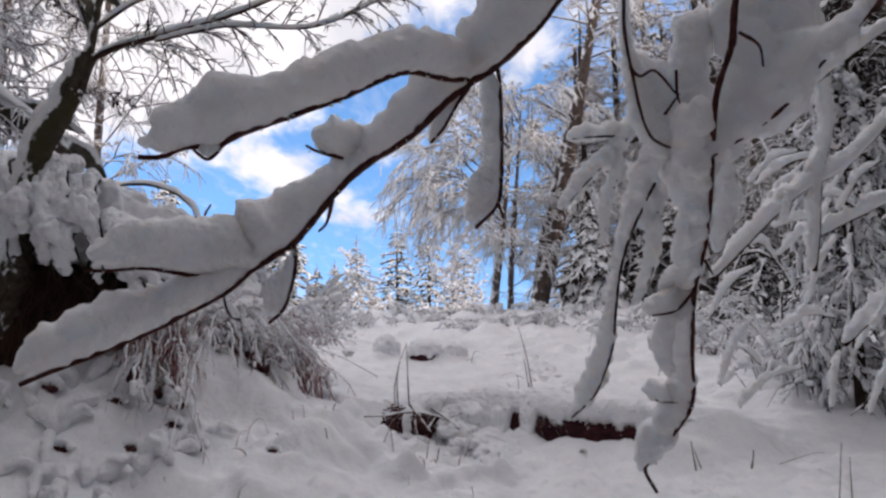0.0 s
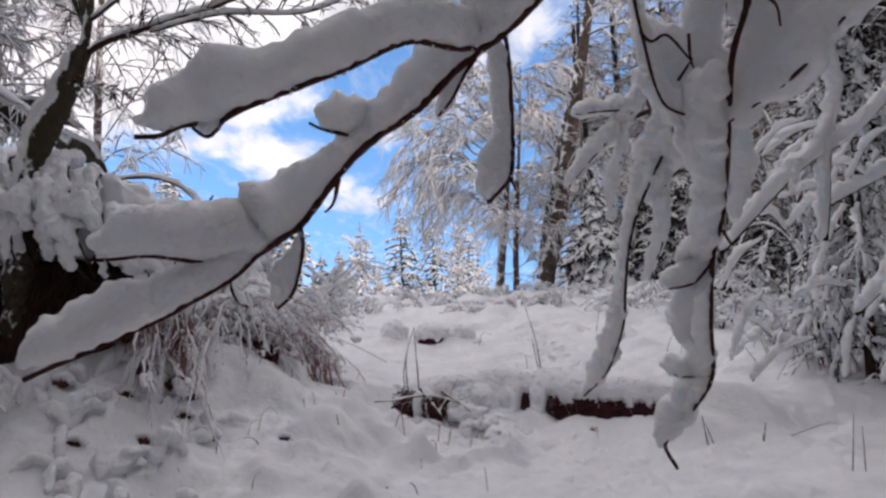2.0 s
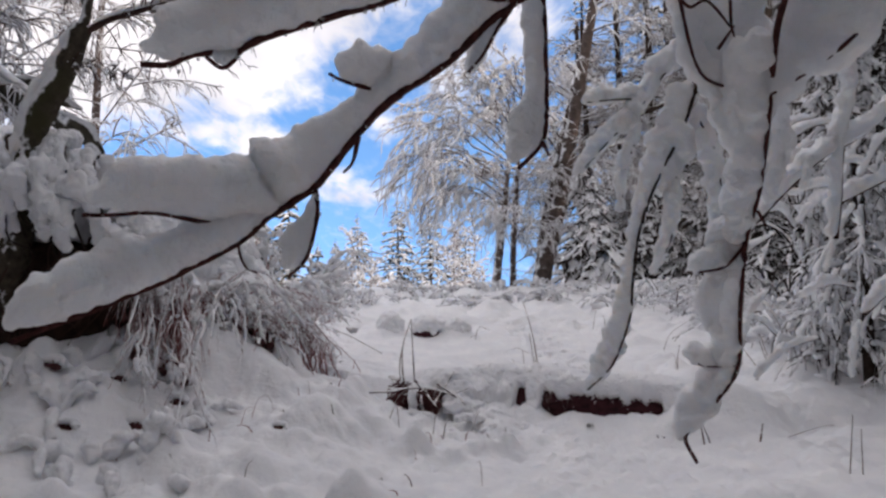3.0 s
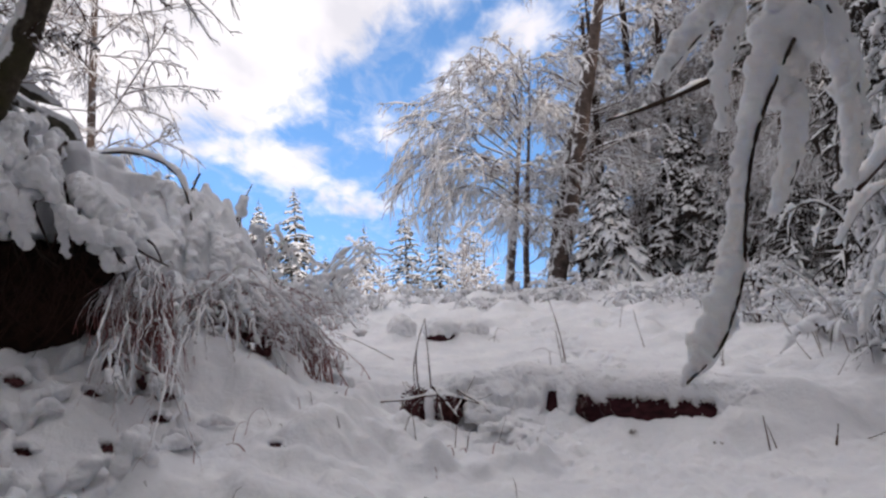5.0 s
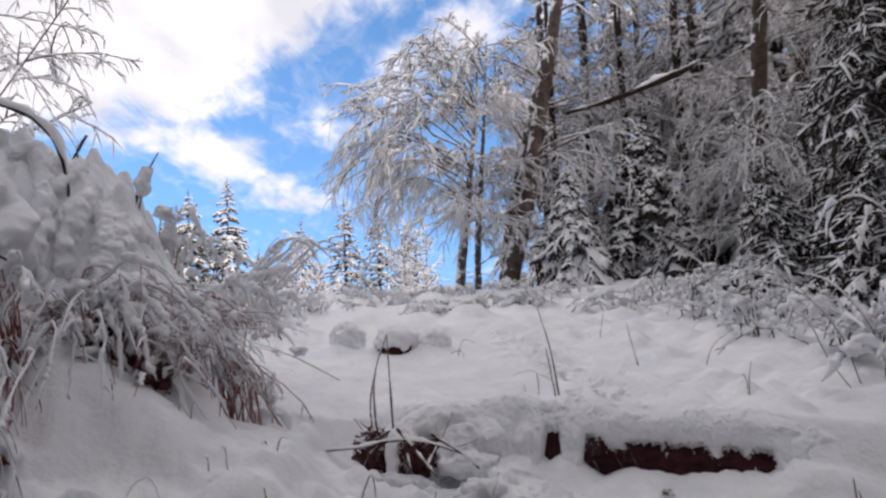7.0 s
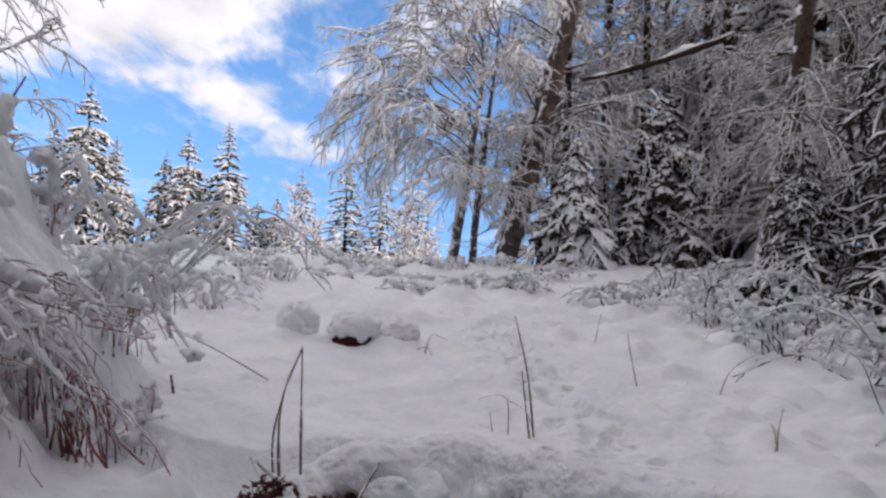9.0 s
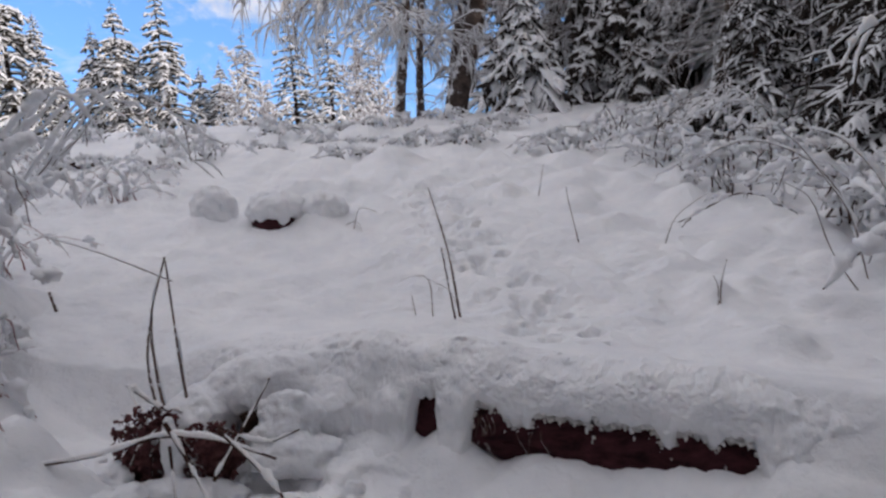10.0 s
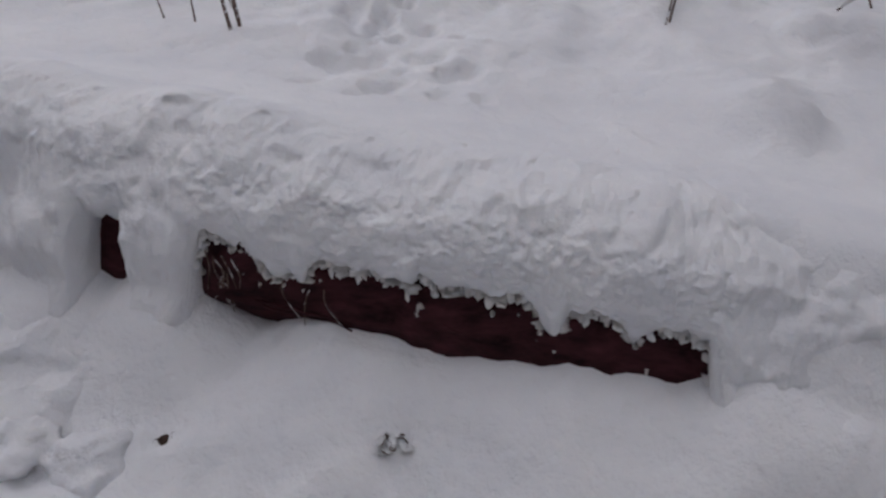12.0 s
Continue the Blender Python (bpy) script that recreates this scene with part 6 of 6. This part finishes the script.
for x, y, n, sd in [(1.70, 8.24, 26, 1), (2.4, 7.7, 5, 4)]:
    lf = thing("leaf_litter", "few curled grey-brown leaves half sunk in the snow", "leaf litter", "leaves in the snow")
    part("leaf_heap", leaves((x, y, gz(x, y) + .003), (.05, .035, .012), n, .02, np.random.RandomState(sd)), STALK, lf, kind="stuff")

# ---- the right edge of the clearing ----
rng = np.random.RandomState(29)
for x, y, n, h, r, s in [(5.6, 11.4, 22, 0.7, 1.1, 0.085), (5.2, 9.6, 15, 1.0, 1.2, 0.102), (6.2, 9.0, 23, 1.2, 1.4, 0.119), (6.6, 10.6, 23, 0.75, 1.4, 0.111), (6.4, 12.6, 22, 0.6, 1.3, 0.093), (5.3, 13.6, 19, 0.83, 1.0, 0.076), (6.6, 14.6, 22, 0.6, 1.2, 0.085), (5.4, 15.6, 19, 0.83, 1.0, 0.076), (7.8, 12.8, 22, 0.6, 1.4, 0.102), (7.6, 16.2, 22, 0.93, 1.3, 0.093), (4.4, 17.2, 18, 0.6, 1.0, 0.076), (5.6, 18.4, 19, 0.75, 1.1, 0.076), (3.0, 19.0, 16, 0.45, 1.0, 0.068), (5.6, 6.6, 23, 1.8, 1.3, 0.119), (6.4, 7.4, 23, 1.86, 1.5, 0.128), (7.0, 19.2, 19, 0.74, 1.1, 0.076), (8.6, 18.6, 19, 0.87, 1.2, 0.085)]:
    shrub("snowed_shrub", "leafless shrub with thick snow on every branch", "shrub", (x, y), int(n * .7), h, r, rng, 4, (.55, .9), s * 1.25, .014, "shrubs along the wood's edge", (-.25, -.1), clots=14, sub=1)
stalk("bent_sapling", "sapling bowed to the ground under clots of snow", [[(5.4, 9.9, .6), (5.35, 9.9, 1.6), (5.06, 9.92, 2.4), (4.68, 9.94, 2.64), (4.44, 9.98, 2.45), (4.38, 10.0, 2.05)], [(4.9, 9.93, 2.55), (4.75, 9.85, 2.35), (4.6, 9.8, 2.0)], [(4.6, 9.95, 2.6), (4.35, 9.9, 2.5), (4.2, 9.9, 2.25)], [(5.1, 9.92, 2.3), (5.0, 9.8, 2.0), (4.95, 9.75, 1.6)]], .02, None, .06, "sapling", 14, BARK_DARK)
stalk("bent_sapling", "thin sapling arched low over the snow", [[(4.9, 10.4, .5), (4.75, 10.45, 1.1), (4.4, 10.5, 1.55), (3.9, 10.6, 1.75), (3.5, 10.7, 1.6)], [(5.2, 10.3, .5), (5.0, 10.3, 1.2), (4.6, 10.35, 1.7), (4.2, 10.4, 1.85)]], .008, None, .03, "sapling", 15)
weeping_cedar("young_cedar", "young cedar with hanging boughs coated in clots of snow", (5.45, 8.8, gz(5.45, 8.8)), 5.2, 2.1, np.random.RandomState(6), snow=.095)
# ---- the crest of the slope ----
for i in range(30):
    x, y = -7.5 + i * .4 + rng.uniform(-.3, .3), rng.uniform(17.5, 24.5)
    shrub("crest_shrub", "low shrub on the crest flattened by snow", "shrub", (x, y), 9, rng.uniform(.2, .45), rng.uniform(.6, 1.1), rng, 4, (.75, 1.0), .11, .008, "shrubs on the crest", sub=1, dark=10, clots=5)

# ---- the wood on the right ----
rng = np.random.RandomState(41)
frosted_tree("tall_tree", "tall leaning bare tree, grey trunk, twigs white with rime", [(3.75, 28.1, 1.6), (3.95, 28.1, 2.7), (4.55, 28.0, 4.95), (5.3, 27.9, 8.5), (6.45, 27.8, 14.1), (7.3, 27.7, 18)], .36, rng, 20, 8, 6, 0, .22, (.2, .34), (55, 90), bark=BARK_PLAIN, tiny=.014)
frosted_tree("tall_tree", "tall leaning bare tree, grey trunk, twigs white with rime", [(3.75, 29.2, 1.6), (4.3, 29.1, 5.0), (5.15, 29.0, 8.6), (6.4, 29.0, 13.3), (7.6, 28.9, 18)], .27, rng, 20, 8, 6, 0, .22, (.2, .34), (55, 90), bark=BARK_PLAIN, tiny=.014)
k = np.linspace(0, 1, 17)
r9 = np.random.RandomState(6)
tips = np.stack([np.interp(k, [0, .25, .5, .75, 1], [-.9, -1.8, -2.0, -.5, 1.6]), 26.2 + r9.uniform(-1.2, 1.2, 17), np.interp(k, [0, .25, .5, .75, 1], [4.8, 6.3, 8.2, 10.3, 11.6])], axis=-1)
roots = np.stack([np.interp(k, [0, 1], [2.3, 2.7]), np.full(17, 26.8), np.interp(k, [0, 1], [5.2, 9.2])], axis=-1)
arch = np.stack([resample([a, a * .45 + b * .55 + np.array((0, 0, 1.0 + .3 * r9.normal())), b], 8) for a, b in zip(roots, tips)])
arch[:, 1:-1] += r9.normal(0, .07, (17, 6, 3))
frosted_tree("weeping_tree", "spreading bare tree with drooping twigs white with rime", [(1.8, 27.0, 1.6), (2.2, 26.9, 4.6), (2.55, 26.8, 7.2), (2.9, 26.7, 10.5)], .2, rng, 8, 12, 8, 0, .3, (.25, .4), (40, 75), (.2, .45, .7), .2, .2, BARK, .012, "", .12, .2, arch, 1.35)
frosted_tree("weeping_tree", "spreading bare tree with drooping twigs white with rime", [(2.6, 27.6, 1.6), (2.7, 27.4, 4.2), (3.0, 27.2, 7.5), (3.3, 27.0, 11.5)], .15, rng, 26, 10, 8, 0, .15, (.28, .42), (50, 85), (.2, .4, .6), .2, .3, BARK, .012, "", .1, .2, None, 1.3)
frosted_tree("wood_tree", "dark-trunked tree with snow blown on one side", [(9.4, 21.5, 1.2), (9.66, 21.31, 3.55), (9.99, 21.04, 6.34), (10.13, 20.66, 10.13), (10.3, 20.4, 16)], .30, rng, 30, 7, 6, 0, .3, (.2, .34), (70, 100), (.15, .3, .4), 0, .5, BARK_BLOWN, .009, "", .45, .11, None, .7)
frosted_tree("wood_tree", "dark-trunked tree with snow blown on one side", [(10.2, 18.7, .8), (10.48, 18.42, 4.16), (10.7, 18.06, 8.36), (10.8, 17.8, 15)], .26, rng, 44, 7, 6, 0, .1, (.22, .36), (70, 100), (.15, .3, .4), 0, .5, BARK_BLOWN, .009, "", .45, .11, None, .7)
frosted_tree("wood_tree", "dark-trunked tree with rimed lower branches", [(13.5, 25.46, 1.0), (13.91, 24.94, 7.27), (13.86, 24.62, 11.25), (13.9, 24.4, 17)], .34, rng, 30, 7, 6, 0, .1, (.22, .36), (70, 100), (.15, .3, .4), 0, .5, BARK_DARK, .013, rime=.7)
thicket = frosted_tree("wood_tree", "dark-trunked tree with rimed lower branches", [(12.9, 31.0, 1.2), (13.0, 31.0, 8), (13.1, 31.0, 17)], .22, rng, 30, 7, 6, 0, .15, (.2, .32), (70, 100), (.15, .3, .4), 0, .5, BARK_DARK, .013, rime=.7)
frosted_tree("wood_tree", "dark-trunked tree with rimed lower branches", [(11.2, 29.0, 1.2), (11.3, 29.0, 8), (11.4, 29.0, 17)], .25, rng, 30, 7, 6, 0, .15, (.2, .32), (70, 100), (.15, .3, .4), 0, .5, BARK_DARK, .014, rime=.7)
for i, (x, y, q) in enumerate([(8.2, 31.5, .9), (10.6, 31.0, .85), (9.3, 34.5, .95), (11.8, 34.0, .9), (7.0, 35.0, .9), (14.2, 33.5, .95), (6.6, 31.0, .8), (12.4, 24.6, .75), (9.6, 30.5, .95), (14.6, 21.6, .8), (12.6, 20.2, .7), (16.0, 23.5, .9), (12.0, 28.6, .85)]):
    c = copy_thing(thicket, pose(x, y, gz(x, y) - .1, 0, 0, 70 * i + 25))
    c.scale = (q * 1.15, q * 1.15, q)
stalk("leaning_deadwood", "broken dark trunk hung up slantwise among the trees", [[(11.48, 26.5, 10.31), (10.81, 26.5, 10.04), (8.81, 26.5, 9.24), (7.27, 26.5, 8.73), (5.96, 26.5, 8.38)]], .14, None, .2, "dead tree", 11, BARK_DARK)
conifer("young_spruce", "young spruce smothered in snow", (5.5, 25.0, gz(5.5, 25.0)), 4.2, 3.4, rng, 90, 11, .2, .02, NEEDLES_DARK, "", .8, .45, 1.0, 2, 1.7, .7, .5)
for x, y, h, w in [(8.5, 14.3, 3.6, 2.9), (9.7, 13.2, 5.0, 3.4), (7.9, 17.2, 3.2, 2.8), (10.3, 16.2, 5.2, 3.8)]:
    conifer("undergrowth_spruce", "shaded young spruce at the wood's edge, little snow", (x, y, gz(x, y)), h, w, rng, 80, 12, .012, .0, NEEDLES_DARK, "young spruces in the wood's shade", .6, .03, 1.0, 3, 1.3, .05, .0)
conifer("dark_spruce", "dark spruce with flat pads of snow on its boughs", (8.95, 27.0, gz(8.95, 27.0)), 6.3, 4.9, rng, 100, 16, .10, .02, NEEDLES_DARK, "", .62, .03, 1.0, 3, 2.6, .05, .2)

# ---- the far spruces beyond the crest ----
rng = np.random.RandomState(53)
proto = [conifer("far_spruce", "tall sunlit spruce dusted with snow", (-20.7, 72, -1), 15.6, 8.8, rng, 120, 7, .15, .06, NEEDLES, "spruces beyond the crest", .42, .55, 1.05, 0, 3.0),
         conifer("far_spruce", "tall sunlit spruce dusted with snow", (-16.9, 72, -1), 16.7, 9.0, rng, 110, 7, .15, .06, NEEDLES, "spruces beyond the crest", .38, .55, 1.0, 0, 3.0),
         conifer("far_spruce", "thin sunlit pine with sparse snowy boughs", (-5.3, 72, -1), 14.3, 8.2, rng, 84, 7, .16, .12, NEEDLES, "spruces beyond the crest", .3, .5, .95, 0, 2.0)]
for i, (x, y, top) in enumerate([(-30.2, 72, 18.9), (-33.9, 73, 15.7), (-1.9, 72, 12.6), (-23.1, 73, 12.6), (-27.5, 72, 13.7), (-9.35, 70, 11.2), (-12.3, 74, 9.0), (-38, 72, 17), (0.6, 73, 9.8), (-14.4, 75, 8.7), (-36, 78, 14), (1.9, 74, 10.4)]):
    s = (top + 1.0) / (15.6, 16.7, 14.3)[i % 3]
    c = copy_thing(proto[i % 3], pose(x, y, -1.0, 0, 0, 57 * i))
    c.scale = (s, s, s)
for x, y, top, w in [(-9.2, 64, 8.6, .07), (.4, 62, 9.0, .07), (2.2, 60, 8.8, .07), (-7.2, 62, 7.0, .06)]:
    frosted_tree("far_birch", "small bare sunlit tree white with rime", [(x, y, -.5), (x + .1, y, top * .5), (x + .2, y, top)], .12, rng, 26, 6, 5, 0, .25, (.2, .34), (35, 65), (.05, .15, .25), .3, .2, BARK, .026, "small rimed trees beyond the crest", .2, .3)

# ---- the forest on the right, and unseen trees added round the clearing for shade ----
rng = np.random.RandomState(61)
deep = shading_conifer("forest_spruce", "unseen forest spruce, added to shade the clearing", (15, 12, 1), 19, 6.6, rng, 64, "forest round the clearing")
near_deep = conifer("forest_spruce", "tall forest spruce with snow on its boughs", (17.5, 27, gz(17.5, 27) - .3), 18, 7.0, rng, 90, 7, .26, .03, NEEDLES, "forest round the clearing", .5, .6, 1.0, 0, 1.8)
# The nearest ones are out of view, added to dim the right side.
for x, y, h, w in [(9.8, 15.4, 15, 4.6), (10.2, 11.8, 16, 4.8), (10.9, 17.4, 16, 5.0), (10.0, 8.2, 15, 4.6), (11.8, 13.0, 17, 5.0), (9.2, 4.6, 16, 4.8), (8.8, 1.4, 16, 4.8)]:
    conifer("wood_spruce", "dark spruce at the wood's edge, snow on its boughs", (x, y, gz(x, y) - .2), h, w, rng, 150, 12, .05, .02, NEEDLES_DARK, "dark spruces at the wood's edge", .5, .3, 1.0, 2, .9, .5, 0)
# Rows on the right; those out of view are added to block the sun.
spots = []
for row, (x0, step) in enumerate([(15.5, 3.2), (19, 3.4), (23, 3.6), (28, 4.0), (33, 4.0), (38, 4.4)]):
    y = -34 + row
    while y < 40 - 3 * row:
        spots.append((x0 + rng.uniform(-1, 1) + (2.5 if y < 8 else 0), y + rng.uniform(-1, 1)))
        y += step
# Out of view behind, left and right: trees added to cut the sky light.
for x in np.arange(-26, 16, 3.7):
    spots.append((x + rng.uniform(-1, 1), -13 + rng.uniform(-2, 2)))
    spots.append((x + rng.uniform(-1, 1), -18 + rng.uniform(-2, 2)))
for y in np.arange(-12, 12, 3.2):
    spots.append((-12 + rng.uniform(-1.5, 1.5), y))
    spots.append((-17 + rng.uniform(-1.5, 1.5), y + 1.5))
    spots.append((11.5 + rng.uniform(-1, 1), y * .8 - 2))
    spots.append((14.2 + rng.uniform(-.6, .6), y * .8 - 3.4))
for x in np.arange(-9, 10, 3.0):
    spots.append((x + rng.uniform(-.7, .7), -6.0 + rng.uniform(-1, 1)))
# Three unseen trees close by, added to dim the ground on the right.
spots += [(10.7, 1.5), (11.2, 4.6), (10.2, -2.0)]
spots += [(16.5, 34), (8.5, 40), (12.5, 40), (15, 31)]
for i, (x, y) in enumerate(spots):
    s = rng.uniform(.85, 1.2) * (1.0 if y > 17 else 1.3)
    if x > 13 and abs(y - 27 + .534 * (x - 2.5)) < 5:
        s = min(s, (7.0 + .35 * (x - 2.5)) / 21)   # trees towards the sun lowered so that it reaches the rimed crowns
    seen = y > 17 and x < 27
    c = copy_thing(near_deep if seen else deep, pose(x, y, gz(x, y) - .3, 0, 0, rng.uniform(0, 360)))
    c.scale = (s, s, s * rng.uniform(.9, 1.15))
frosted_tree("bank_birch", "bare tree behind the bank, twigs white with rime", [(-14.0, 20.5, 1.0), (-14.0, 20.4, 5), (-13.8, 20.2, 9), (-13.4, 20.0, 15)], .2, rng, 34, 8, 7, 0, .2, (.25, .42), (50, 85), (.2, .4, .5), .2, .3, BARK, .018)
frosted_tree("bank_birch", "bare tree behind the bank, twigs white with rime", [(-11.5, 14.0, 1.5), (-11.5, 14.0, 5), (-11.2, 13.8, 8), (-10.8, 13.6, 12)], .15, rng, 34, 8, 7, 0, .2, (.25, .42), (50, 85), (.2, .4, .5), .2, .3, BARK, .014)
frosted_tree("bank_birch", "bare tree behind the bank, twigs white with rime", [(-13.2, 25.0, 1.0), (-13.2, 25.0, 6), (-13.0, 24.8, 10), (-12.6, 24.6, 17)], .2, rng, 34, 8, 7, 0, .2, (.25, .4), (50, 85), (.2, .4, .5), .2, .3, BARK, .017)
frosted_tree("bank_birch", "bare tree behind the bank, twigs white with rime", [(-8.6, 10.0, 1.5), (-8.6, 10.0, 5), (-8.3, 9.8, 8), (-7.9, 9.6, 11)], .14, rng, 34, 8, 7, 0, .2, (.25, .4), (50, 85), (.2, .4, .5), .2, .3, BARK, .011)
